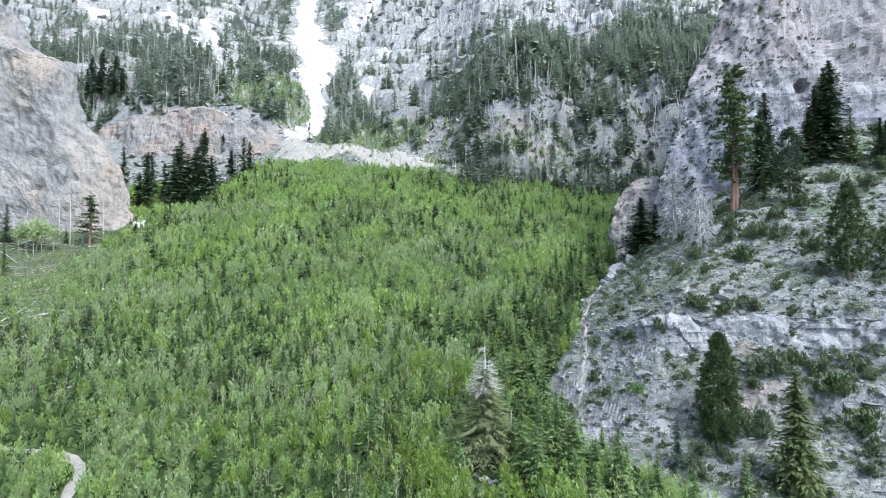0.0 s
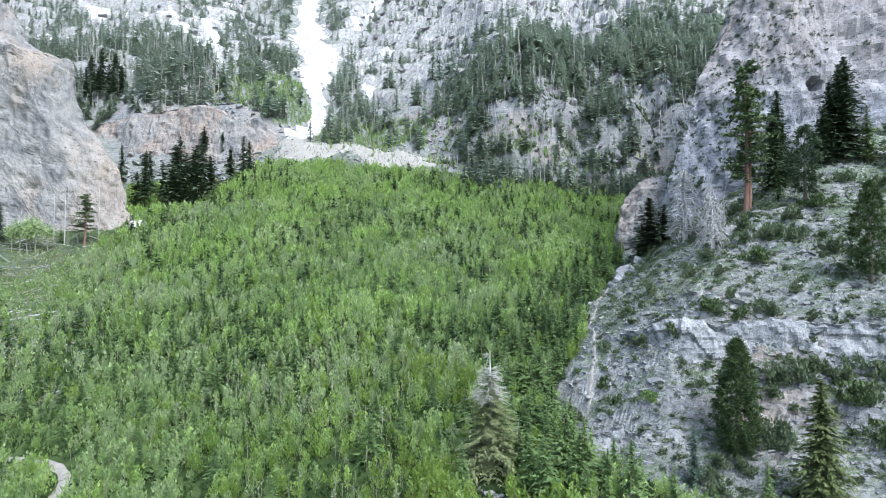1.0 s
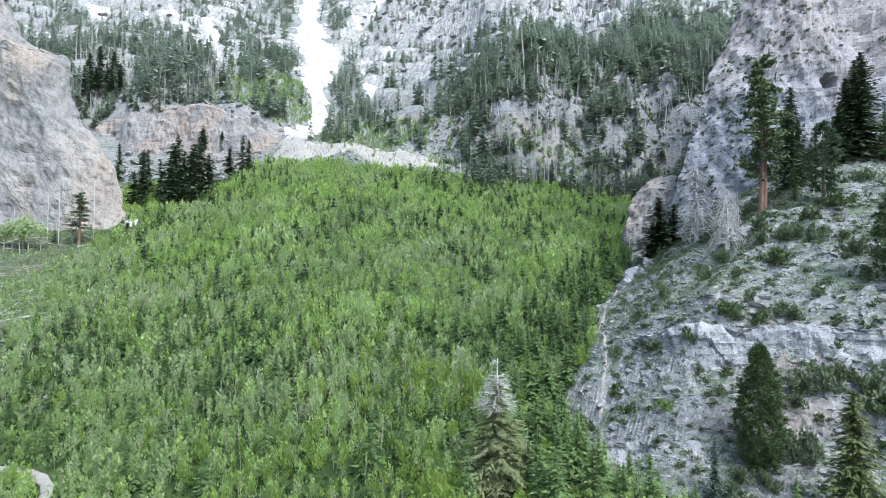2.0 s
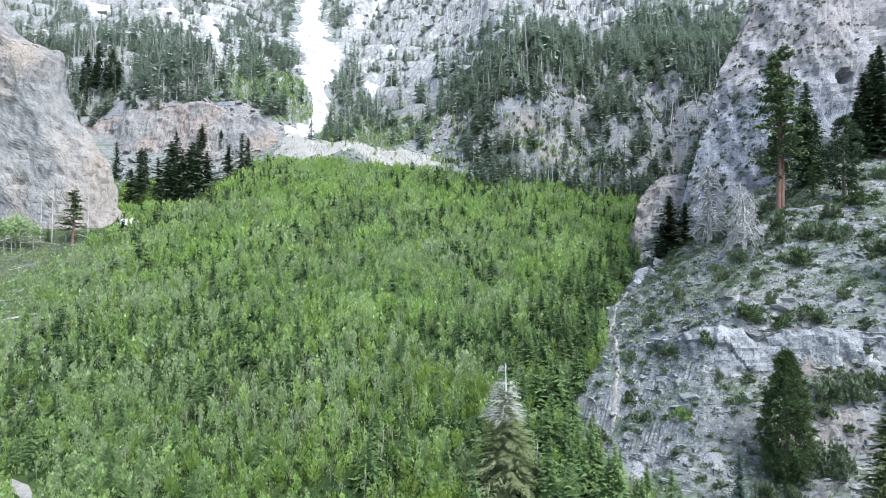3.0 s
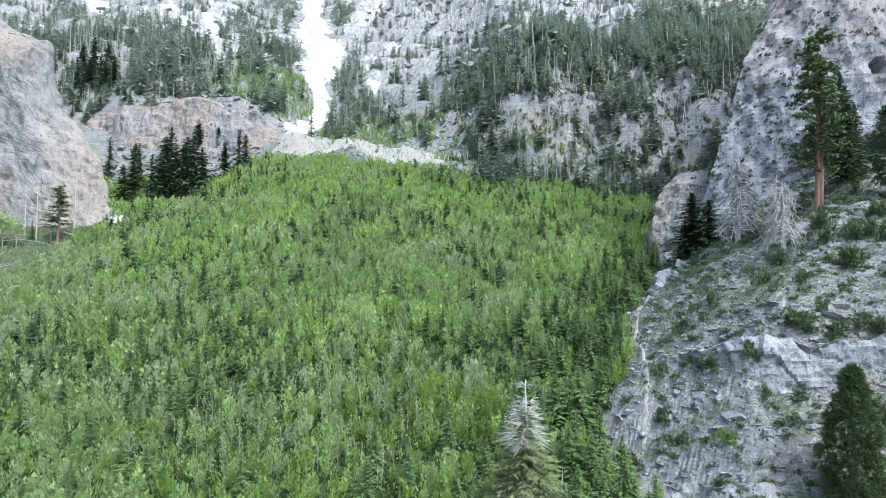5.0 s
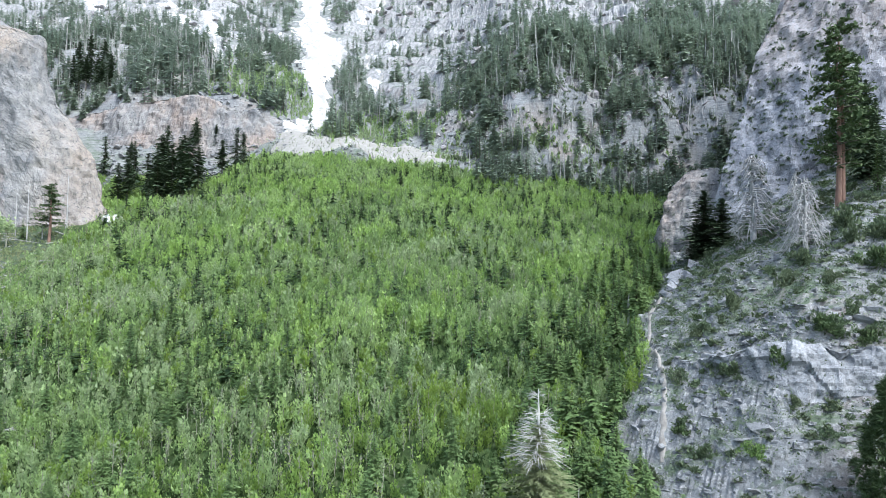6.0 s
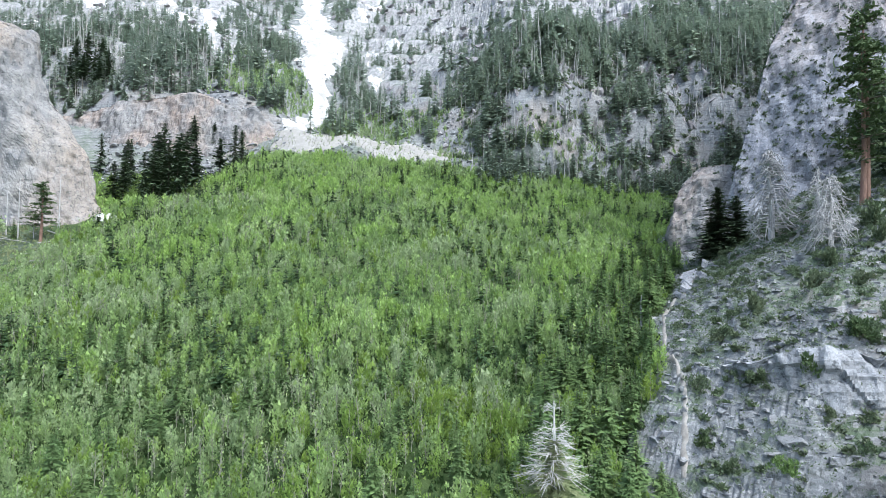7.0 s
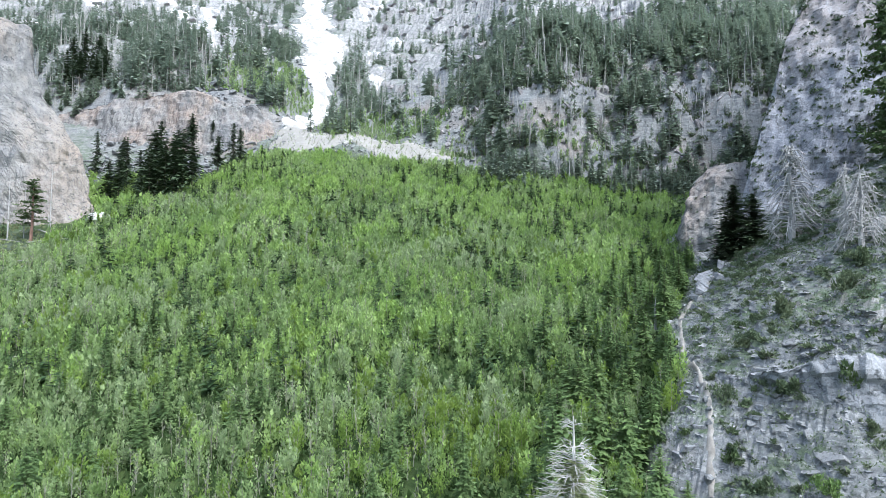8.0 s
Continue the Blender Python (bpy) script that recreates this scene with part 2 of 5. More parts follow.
def ground_material():
    """Fan soil and grass, grey scree and bare ledges, split by the rock share of the sheet and its steepness."""
    m, t, b = material("mountain_ground")
    pos = stretched(t, 1, 1, 1)
    at = t.nodes.new("ShaderNodeAttribute")
    at.attribute_name = "rock"
    soil = mix_node(t, ramp_node(t, noise_node(t, pos, 0.25, 5), [(0.38, 0.0), (0.6, 1.0)]), (0.03, 0.05, 0.018), (0.065, 0.095, 0.034))
    soil = mix_node(t, ramp_node(t, noise_node(t, pos, 0.9, 4, 0.7), [(0.64, 0.0), (0.74, 0.6)]), soil, (0.2, 0.19, 0.16))
    scree = mix_node(t, ramp_node(t, noise_node(t, pos, 0.35, 7, 0.68), [(0.36, 0.0), (0.6, 1.0)]), (0.12, 0.13, 0.13), (0.24, 0.245, 0.25))
    scree = mix_node(t, ramp_node(t, noise_node(t, pos, 1.1, 4, 0.7), [(0.53, 0.0), (0.6, 0.9)]), scree, (0.3, 0.3, 0.305))
    # herbs thin out with altitude
    high = t.nodes.new("ShaderNodeSeparateXYZ")
    t.links.new(stretched(t, 0.01, 0.01, 0.01), high.inputs[0])
    herbs = mix_node(t, ramp_node(t, high.outputs["Z"], [(0.6, 0.0), (0.9, 0.5)]), ramp_node(t, noise_node(t, pos, 0.17, 6, 0.7), [(0.44, 0.0), (0.56, 0.8)]), (0.0, 0.0, 0.0))
    scree = mix_node(t, herbs, scree, (0.085, 0.12, 0.065))
    strata = stretched(t, 0.22, 0.22, 2.6)
    scree = mix_node(t, ramp_node(t, noise_node(t, strata, 0.7, 5, 0.7), [(0.36, 0.6), (0.46, 0.0)]), scree, (0.055, 0.06, 0.055))
    scree = mix_node(t, ramp_node(t, noise_node(t, strata, 1.1, 5, 0.7), [(0.54, 0.0), (0.64, 0.6)]), scree, (0.36, 0.36, 0.37))
    beds = stretched(t, 0.3, 0.3, 2.0)
    ledge = mix_node(t, ramp_node(t, noise_node(t, beds, 0.55, 6, 0.65), [(0.35, 0.0), (0.62, 1.0)]), (0.14, 0.15, 0.165), (0.28, 0.285, 0.295))
    ledge = mix_node(t, ramp_node(t, noise_node(t, pos, 0.03, 4), [(0.52, 0.0), (0.66, 0.8)]), ledge, (0.3, 0.25, 0.22))
    ledge = mix_node(t, ramp_node(t, noise_node(t, pos, 0.7, 5, 0.7), [(0.36, 0.75), (0.46, 0.0)]), ledge, (0.06, 0.065, 0.06))
    ledge = mix_node(t, ramp_node(t, noise_node(t, pos, 1.6, 4, 0.7), [(0.54, 0.0), (0.62, 0.8)]), ledge, (0.4, 0.4, 0.41))
    # the high beds are a paler limestone
    ledge = mix_node(t, altitude_node(t, 125, 155), ledge, mix_node(t, ramp_node(t, noise_node(t, pos, 0.45, 6, 0.75), [(0.4, 0.0), (0.55, 1.0)]), (0.2, 0.2, 0.205), (0.43, 0.42, 0.425)))
    geo = t.nodes.new("ShaderNodeNewGeometry")
    up = t.nodes.new("ShaderNodeSeparateXYZ")
    t.links.new(geo.outputs["Normal"], up.inputs[0])
    steep = ramp_node(t, up.outputs["Z"], [(0.5, 1.0), (0.72, 0.0)])
    rock = mix_node(t, steep, scree, ledge)
    t.links.new(mix_node(t, at.outputs["Fac"], soil, rock), b.inputs["Base Color"])
    b.inputs["Roughness"].default_value = 0.95
    b.inputs["Specular IOR Level"].default_value = 0.1
    t.links.new(bump_node(t, noise_node(t, pos, 2.0, 8, 0.75), 0.8, 0.3), b.inputs["Normal"])
    return m


def leaf_material(name, dark, light, patch, patch_scale=0.06, through_light=0.25, patch_at=0.5):
    """Foliage that varies from leaf to leaf, from plant to plant and over patches of ground."""
    m, t, b = material(name)
    pos = stretched(t, 1, 1, 0.3)
    geo = t.nodes.new("ShaderNodeNewGeometry")
    c = mix_node(t, ramp_node(t, geo.outputs["Random Per Island"], [(0.0, 0.3), (1.0, 0.66)]), dark, light)
    c = mix_node(t, ramp_node(t, noise_node(t, pos, 0.6, 2), [(0.36, 0.0), (0.62, 0.75)]), c, light)
    c = mix_node(t, ramp_node(t, noise_node(t, pos, 0.33, 2), [(0.56, 0.0), (0.68, 0.5)]), c, dark)
    c = mix_node(t, ramp_node(t, noise_node(t, pos, patch_scale, 4, 0.6), [(patch_at - 0.08, 0.0), (patch_at + 0.1, 0.75)]), c, patch)
    t.links.new(c, b.inputs["Base Color"])
    b.inputs["Roughness"].default_value = 0.6
    b.inputs["Specular IOR Level"].default_value = 0.2
    shine = t.nodes.new("ShaderNodeBsdfTranslucent")
    t.links.new(c, shine.inputs["Color"])
    both = t.nodes.new("ShaderNodeMixShader")
    both.inputs[0].default_value = through_light
    t.links.new(b.outputs[0], both.inputs[1])
    t.links.new(shine.outputs[0], both.inputs[2])
    t.links.new(both.outputs[0], t.nodes["Material Output"].inputs["Surface"])
    return m


def bark_material(name, dark, light, scale=3.0):
    m, t, b = material(name)
    pos = stretched(t, 1, 1, 0.25)
    c = mix_node(t, ramp_node(t, noise_node(t, pos, scale, 5, 0.7), [(0.35, 0.0), (0.65, 1.0)]), dark, light)
    geo = t.nodes.new("ShaderNodeNewGeometry")
    c = mix_node(t, 0.35, c, mix_node(t, geo.outputs["Random Per Island"], dark, light))
    t.links.new(c, b.inputs["Base Color"])
    b.inputs["Roughness"].default_value = 0.9
    t.links.new(bump_node(t, noise_node(t, pos, scale * 3, 5), 0.6, 0.03), b.inputs["Normal"])
    return m


def snow_material(name="old_snow", clean=0.5):
    m, t, b = material(name)
    pos = stretched(t, 1, 1, 1)
    c = mix_node(t, ramp_node(t, noise_node(t, pos, 0.12, 6, 0.65), [(0.4, 0.0), (0.62, 1.0)]), (0.5, 0.5, 0.505), (0.7, 0.7, 0.71))
    c = mix_node(t, ramp_node(t, noise_node(t, pos, 0.5, 5, 0.7), [(clean, 0.0), (clean + 0.1, 0.85)]), c, (0.24, 0.225, 0.205))
    c = mix_node(t, ramp_node(t, noise_node(t, stretched(t, 0.7, 0.35, 0.35), 0.22, 5, 0.65), [(clean, 0.0), (clean + 0.07, 0.8)]), c, (0.27, 0.255, 0.235))
    t.links.new(c, b.inputs["Base Color"])
    b.inputs["Roughness"].default_value = 0.7
    t.links.new(bump_node(t, noise_node(t, pos, 0.6, 6), 0.5, 0.4), b.inputs["Normal"])
    return m


def dirt_material():
    m, t, b = material("trail_dirt")
    pos = stretched(t, 1, 1, 1)
    c = mix_node(t, ramp_node(t, noise_node(t, pos, 1.5, 6, 0.7), [(0.35, 0.0), (0.65, 1.0)]), (0.2, 0.185, 0.17), (0.33, 0.31, 0.29))
    t.links.new(c, b.inputs["Base Color"])
    b.inputs["Roughness"].default_value = 0.95
    t.links.new(bump_node(t, noise_node(t, pos, 5, 5), 0.5, 0.06), b.inputs["Normal"])
    return m


GROUND = ground_material()
ROCK_LEFT = rock_material("pale_limestone", (0.165, 0.165, 0.175), (0.29, 0.28, 0.275), (0.34, 0.285, 0.245), 0.49, warm_past=-124)
ROCK_RIGHT = rock_material("grey_limestone", (0.175, 0.186, 0.225), (0.33, 0.335, 0.375), (0.355, 0.3, 0.28), 0.57, warm_above=74)
BAND_ROCK = rock_material("banded_limestone", (0.165, 0.165, 0.175), (0.29, 0.28, 0.275), (0.33, 0.265, 0.23), 0.47)
BOULDER = rock_material("boulder_stone", (0.16, 0.17, 0.18), (0.3, 0.3, 0.31), (0.26, 0.235, 0.21), 0.6)
SLAB = rock_material("slab_stone", (0.19, 0.197, 0.215), (0.335, 0.34, 0.36), (0.29, 0.27, 0.25), 0.58, fine=1.8)
ASPEN = leaf_material("aspen_leaves", (0.07, 0.125, 0.038), (0.39, 0.52, 0.21), (0.41, 0.48, 0.29), 0.06, 0.5, 0.52)
GOLDEN = leaf_material("yellow_green_leaves", (0.075, 0.13, 0.024), (0.32, 0.43, 0.1), (0.27, 0.39, 0.11), 0.08, 0.5)
# the shade in the thicket's gaps is painted into these dark leaves
SHADED_UNDER = leaf_material("shaded_undergrowth_leaves", (0.018, 0.037, 0.012), (0.066, 0.112, 0.036), (0.048, 0.083, 0.027), 0.12, 0.25)
UPPER_UNDER = leaf_material("fresh_undergrowth_leaves", (0.07, 0.125, 0.038), (0.25, 0.36, 0.125), (0.2, 0.29, 0.11), 0.12, 0.4)
SAGE = leaf_material("sage_leaves", (0.06, 0.085, 0.05), (0.165, 0.205, 0.125), (0.11, 0.155, 0.085), 0.12, 0.25)
LUSH = leaf_material("fresh_leaves", (0.12, 0.22, 0.05), (0.43, 0.58, 0.18), (0.41, 0.52, 0.23), 0.06, 0.5)
SHRUB = leaf_material("shrub_leaves", (0.055, 0.078, 0.045), (0.165, 0.195, 0.115), (0.11, 0.15, 0.08), 0.15)
FIR = leaf_material("fir_needles", (0.028, 0.048, 0.028), (0.085, 0.12, 0.066), (0.058, 0.088, 0.046), 0.09, 0.1)
# paler, bluer needles: the haze of distance is put into their colour
HAZED_FOREST = leaf_material("hazed_forest_needles", (0.1, 0.138, 0.108), (0.3, 0.36, 0.285), (0.25, 0.305, 0.225), 0.03, 0.35)
YOUNG_FIR = leaf_material("young_fir_needles", (0.065, 0.115, 0.045), (0.21, 0.295, 0.115), (0.135, 0.21, 0.085), 0.09, 0.3)
FAN_FIR = leaf_material("fan_fir_needles", (0.022, 0.044, 0.02), (0.07, 0.115, 0.046), (0.045, 0.082, 0.034), 0.09, 0.12)
PINE = leaf_material("pine_needles", (0.03, 0.055, 0.022), (0.1, 0.14, 0.058), (0.065, 0.098, 0.04), 0.2, 0.12)
BLUE_FIR = leaf_material("blue_fir_needles", (0.04, 0.07, 0.055), (0.1, 0.14, 0.1), (0.07, 0.1, 0.08), 0.2, 0.08)
TIPPED = leaf_material("pale_tipped_needles", (0.05, 0.075, 0.028), (0.16, 0.19, 0.075), (0.1, 0.125, 0.05), 0.3, 0.12)
OLIVE = leaf_material("dying_spruce_needles", (0.11, 0.135, 0.065), (0.28, 0.31, 0.165), (0.2, 0.23, 0.115), 0.3, 0.25)
BARK = bark_material("grey_brown_bark", (0.07, 0.06, 0.05), (0.2, 0.17, 0.14))
RED_BARK = bark_material("red_pine_bark", (0.12, 0.07, 0.055), (0.28, 0.17, 0.13))
ASPEN_BARK = bark_material("pale_aspen_bark", (0.17, 0.17, 0.13), (0.34, 0.33, 0.27))
GREY_SNAG = bark_material("weathered_snag_wood", (0.18, 0.18, 0.17), (0.38, 0.37, 0.35))
ASH_WOOD = bark_material("grey_dead_limbs", (0.24, 0.235, 0.24), (0.5, 0.485, 0.48))
DEADWOOD = bark_material("bleached_deadwood", (0.34, 0.33, 0.32), (0.62, 0.6, 0.58))
STRAW = leaf_material("dry_grass", (0.13, 0.15, 0.07), (0.33, 0.34, 0.19), (0.23, 0.29, 0.13), 0.1, 0.3)
SNOW = snow_material()
DIRTY_SNOW = snow_material("dirty_snow", 0.37)
DIRT = dirt_material()


# ---- mesh helpers ----
rng = np.random.default_rng(7)


def mesh_of(name, verts, tris, mats, slots=None, smooth=False, normals=None):
    me = bpy.data.meshes.new(name)
    n, k = len(verts), len(tris)
    me.vertices.add(n)
    me.vertices.foreach_set("co", np.asarray(verts, np.float32).ravel())
    me.loops.add(3 * k)
    me.loops.foreach_set("vertex_index", np.asarray(tris, np.int32).ravel())
    me.polygons.add(k)
    me.polygons.foreach_set("loop_start", np.arange(0, 3 * k, 3, dtype=np.int32))
    if slots is not None:
        me.polygons.foreach_set("material_index", np.asarray(slots, np.int32))
    me.polygons.foreach_set("use_smooth", np.full(k, smooth))
    for m in mats:
        me.materials.append(m)
    me.update(calc_edges=True)
    if normals is not None:
        me.attributes.new("custom_normal", "FLOAT_VECTOR", "POINT").data.foreach_set("vector", np.asarray(normals, np.float32).ravel())
    return me


def grid_tris(nu, nv):
    i = (np.arange(nv - 1)[:, None] * nu + np.arange(nu - 1)[None, :]).ravel()
    return np.concatenate([np.stack([i, i + 1, i + nu + 1], 1), np.stack([i, i + nu + 1, i + nu], 1)])


def join(*pieces):
    """Joins (verts, tris, slots) pieces."""
    vs, ts, ss, n = [], [], [], 0
    for v, t, s in pieces:
        vs.append(v), ts.append(t + n), ss.append(s)
        n += len(v)
    return np.concatenate(vs), np.concatenate(ts), np.concatenate(ss)


def cards(c, u, w, slot=0):
    """Leaf quads at centres c with half axes u and w."""
    n = len(c)
    v = np.stack([c - u - w, c + u - w * 0.7, c + u * 1.1 + w * 0.7, c - u * 0.8 + w], 1).reshape(-1, 3)
    i = np.arange(n)[:, None] * 4
    return v, np.concatenate([i + [0, 1, 2], i + [0, 2, 3]]), np.full(2 * n, slot)


def slivers(c, u, w, slot=0):
    """Single pointed leaves at centres c: base w wide, tip along u."""
    n = len(c)
    v = np.stack([c - u - w, c - u * 0.6 + w, c + u * 1.2], 1).reshape(-1, 3)
    return v, np.arange(3 * n).reshape(-1, 3), np.full(n, slot)


def limb(points, radii, sides=6, slot=0):
    """A tapered tube along points."""
    p, r = np.asarray(points, float), np.asarray(radii, float)
    a = np.linspace(0, 2 * math.pi, sides, endpoint=False)
    d = np.gradient(p, axis=0)
    d /= np.linalg.norm(d, axis=1)[:, None]
    ref = np.where(np.abs(d[:, 2:3]) > 0.8, [[1.0, 0, 0]], [[0, 0, 1.0]])
    e1 = np.cross(d, ref)
    e1 /= np.linalg.norm(e1, axis=1)[:, None]
    e2 = np.cross(d, e1)
    v = p[:, None] + r[:, None, None] * (np.cos(a)[None, :, None] * e1[:, None] + np.sin(a)[None, :, None] * e2[:, None])
    v = v.reshape(-1, 3)
    t = []
    for k in range(len(p) - 1):
        for s in range(sides):
            q, w = k * sides + s, k * sides + (s + 1) % sides
            t += [(q, w, w + sides), (q, w + sides, q + sides)]
    return v, np.array(t), np.full(len(t), slot)


def unit(n, g):
    d = g.normal(size=(n, 3))
    return d / np.linalg.norm(d, axis=1)[:, None]


def outward(v, t, slots, mid=0.35, up=0.45):
    """Turns the leaf faces of a crown outwards and gives the soft normals of its outline."""
    a, b, c = v[t[:, 0]], v[t[:, 1]], v[t[:, 2]]
    flat = np.cross(b - a, c - a)
    flat /= np.linalg.norm(flat, axis=1)[:, None] + 1e-12
    d = (a + b + c) / 3 * [1, 1, 0.45] - [0, 0, mid * 0.45]
    d = d / (np.linalg.norm(d, axis=1)[:, None] + 1e-9) + [0, 0, up]
    back = ((flat * d).sum(1) < 0) & (slots == 0)
    t = np.where(back[:, None], t[:, [0, 2, 1]], t)
    flat = np.where(back[:, None], -flat, flat)
    n = np.zeros_like(v)
    for k in range(3):
        n[t[:, k]] = np.where((slots == 0)[:, None], 0.75 * d + 0.45 * flat, flat)
    return t, n / (np.linalg.norm(n, axis=1)[:, None] + 1e-9)


def scatter(name, templates, pos, scale, mats, pick=None, lean=0.06, smooth=False, turn=None, soft=False):
    """One mesh of many copies of the templates, each turned and scaled."""
    ns = []
    pos = np.asarray(pos, float)
    n = len(pos)
    pick = rng.integers(0, len(templates), n) if pick is None else pick
    scale = np.asarray(scale, float)
    if scale.ndim == 1:
        scale = np.stack([scale, scale, scale], 1)
    ang, tilt = rng.uniform(0, 2 * math.pi, n) if turn is None else turn, rng.normal(0, lean, (n, 2))
    vs, ts, ss, base = [], [], [], 0
    for k, (v, t, s) in enumerate(templates):
        idx = np.nonzero(pick == k)[0]
        if not len(idx):
            continue
        c, d = np.cos(ang[idx])[:, None], np.sin(ang[idx])[:, None]
        if soft:
            t, m = outward(v, t, s)
            ns.append(np.stack([m[None, :, 0] * c - m[None, :, 1] * d, m[None, :, 0] * d + m[None, :, 1] * c, np.broadcast_to(m[None, :, 2], (len(idx), len(v)))], 2).reshape(-1, 3))
        x, y, z = (v[None, :, a] * scale[idx, a][:, None] for a in range(3))
        px, py = x * c - y * d + z * tilt[idx, 0:1], x * d + y * c + z * tilt[idx, 1:2]
        w = np.stack([px, py, z], 2) + pos[idx][:, None, :]
        vs.append(w.reshape(-1, 3))
        ts.append((t[None] + (np.arange(len(idx)) * len(v))[:, None, None] + base).reshape(-1, 3))
        ss.append(np.tile(s, len(idx)))
        base += len(idx) * len(v)
    return new(name, mesh_of(name, np.concatenate(vs), np.concatenate(ts), mats, np.concatenate(ss), smooth, np.concatenate(ns) if soft else None))


def part(name, geometry, mats, parent, label="", smooth=False):
    v, t, s = geometry
    n = None
    if name in ("crown", "foliage"):
        t, n = outward(v, t, s)
    ob = new(name, mesh_of(name, v, t, mats, s, smooth, n))
    ob.parent = parent
    return tagged(ob, label)


def stand(x, y, sink=0.15):
    return float(x), float(y), float(height(x, y)) - sink


# ---- ground ----
def axis(*spans):
    return np.concatenate([np.arange(a, b, s) for a, b, s in spans])


def build_ground():
    xs = axis((-2500, -400, 70), (-400, -190, 6), (-190, -20, 3.6), (-20, 10, 1.8), (10, 12, 1), (12, 64, 0.36), (64, 66, 0.5), (66, 130, 1.1), (130, 170, 2), (170, 400, 6), (400, 2501, 70))
    ys = axis((-2500, -60, 60), (-60, 56, 4), (56, 66, 1), (66, 104, 0.36), (104, 112, 0.6), (112, 142, 1.1), (142, 250, 2.6), (250, 312, 1.2), (312, 420, 2.4), (420, 560, 3.6), (560, 900, 8), (900, 2600, 60))
    x, y = np.meshgrid(xs, ys)
    x, y = x.ravel(), y.ravel()
    me = mesh_of("ground", np.stack([x, y, height(x, y)], 1), grid_tris(len(xs), len(ys)), [GROUND], smooth=False)
    me.attributes.new("rock", "FLOAT", "POINT").data.foreach_set("value", rocky(x, y).astype(np.float32))
    far = np.repeat(y.reshape(len(ys), len(xs))[:-1, :-1].ravel()[None] > 560, 2, 0).ravel()
    me.polygons.foreach_set("use_smooth", far)
    return tagged(new("ground", me), "mountain valley ground of soil, grey scree and limestone ledges", "ground", kind="structure")


build_ground()


# ---- cliffs ----
def cliff(name, levels, nu, nv, amp, mat, label, seed, caves=(), out=1, jag=1.0, fine=1.0):
    """A rock wall whose plan line changes from level to level, broken up by beds, ribs and hollows."""
    zs = [np.interp(np.linspace(0, 1, nu), np.linspace(0, 1, np.size(l[0])), np.atleast_1d(l[0])) for l in levels]
    zs = np.array(zs)
    lines = []
    for _, pts in levels:
        p = np.array(pts, float)
        lines.append(np.stack([np.interp(np.linspace(0, len(p) - 1, nu), np.arange(len(p)), p[:, a]) for a in (0, 1)], 1))
    lines = np.array(lines)
    gain = np.hypot(np.diff(zs, axis=0), np.linalg.norm(np.diff(lines, axis=0), axis=2)).mean(1)
    step = np.interp(np.linspace(0, gain.sum(), nv), np.r_[0, np.cumsum(gain)], np.arange(len(zs)))
    k = np.minimum(step.astype(int), len(zs) - 2)
    f = (step - k)[:, None, None]
    xy = lines[k] * (1 - f) + lines[k + 1] * f
    z = zs[k] * (1 - f[..., 0]) + zs[k + 1] * f[..., 0]
    p = np.concatenate([xy, z[..., None]], 2)
    du, dv = np.gradient(p, axis=1), np.gradient(p, axis=0)
    nrm = np.cross(du, dv)
    nrm *= out / (np.linalg.norm(nrm, axis=2)[..., None] + 1e-9)
    x, y, z = p[..., 0], p[..., 1], p[..., 2]
    x, y, z = fine * x, fine * y, fine * z
    d = 1.0 * fbm(x / 18, y / 18, z / 26, seed, 4)
    ridge = 1 - np.abs(fbm(x / 7, y / 7, z / 11, seed + 9, 3))
    beds = vnoise(x / 25, y / 25, z / 2.6, seed + 17) + 0.5 * vnoise(x / 9, y / 9, z / 1.3, seed + 19)
    pits = np.maximum(fbm(x / 3.2, y / 3.2, z / 3.6, seed + 29, 2) - 0.45, 0)
    wx, wz = x + y + 1.5 * vnoise(x / 6, y / 6, z / 6, seed + 31), z + 1.2 * vnoise(x / 7, y / 7, z / 5, seed + 33)
    facet = 0.0
    for size, deep in ((7.0, 0.8), (3.4, 0.5), (2.0, 0.25)):
        i, k = np.floor(wx / size + 0.3 * wz / size).astype(np.int64), np.floor(wz / (0.8 * size)).astype(np.int64)
        facet = facet + deep * (2 * hashed(i, k, 0 * i, seed + int(size * 10)) - 1)
    ribs = 1 - np.abs(fbm(x / 3.0, y / 3.0, z / 14, seed + 37, 3))
    d = amp * (1.1 * d + 0.7 * (ridge - 0.6)) + 0.16 * beds + jag * facet + 0.55 * ribs + 0.5 * fbm(x / 2.4, y / 2.4, z / 3.0, seed + 23, 4) - 1.3 * pits
    d = np.clip(d - d.mean() - 0.4, -4, 1.6) / fine
    x, y, z = x / fine, y / fine, z / fine
    for cx, cy, cz, wide, tall, deep in caves:
        gone = ((x - cx) / wide) ** 2 + ((y - cy) / (3 * wide)) ** 2 + ((z - cz) / tall) ** 2
        d = d - deep * (1 - ramp(gone, 0.5, 1.3))
    p = p + nrm * d[..., None]
    me = mesh_of(name, p.reshape(-1, 3), grid_tris(nu, nv), [mat])
    tagged(new(name, me), label, "cliff", kind="structure")
    return p, nrm


def west_level(z, x, back=0.0):
    """Plan line of the western cliff at one height: its corner stands at x."""
    return z, [(x - 88, 292 + back), (x - 38, 238 + back), (x, 194 + back), (x - 3, 187 + back), (x - 9, 183 + back), (x - 26, 180 + back), (x - 62, 172 + back), (x - 118, 153 + back), (x - 220, 95 + back)]


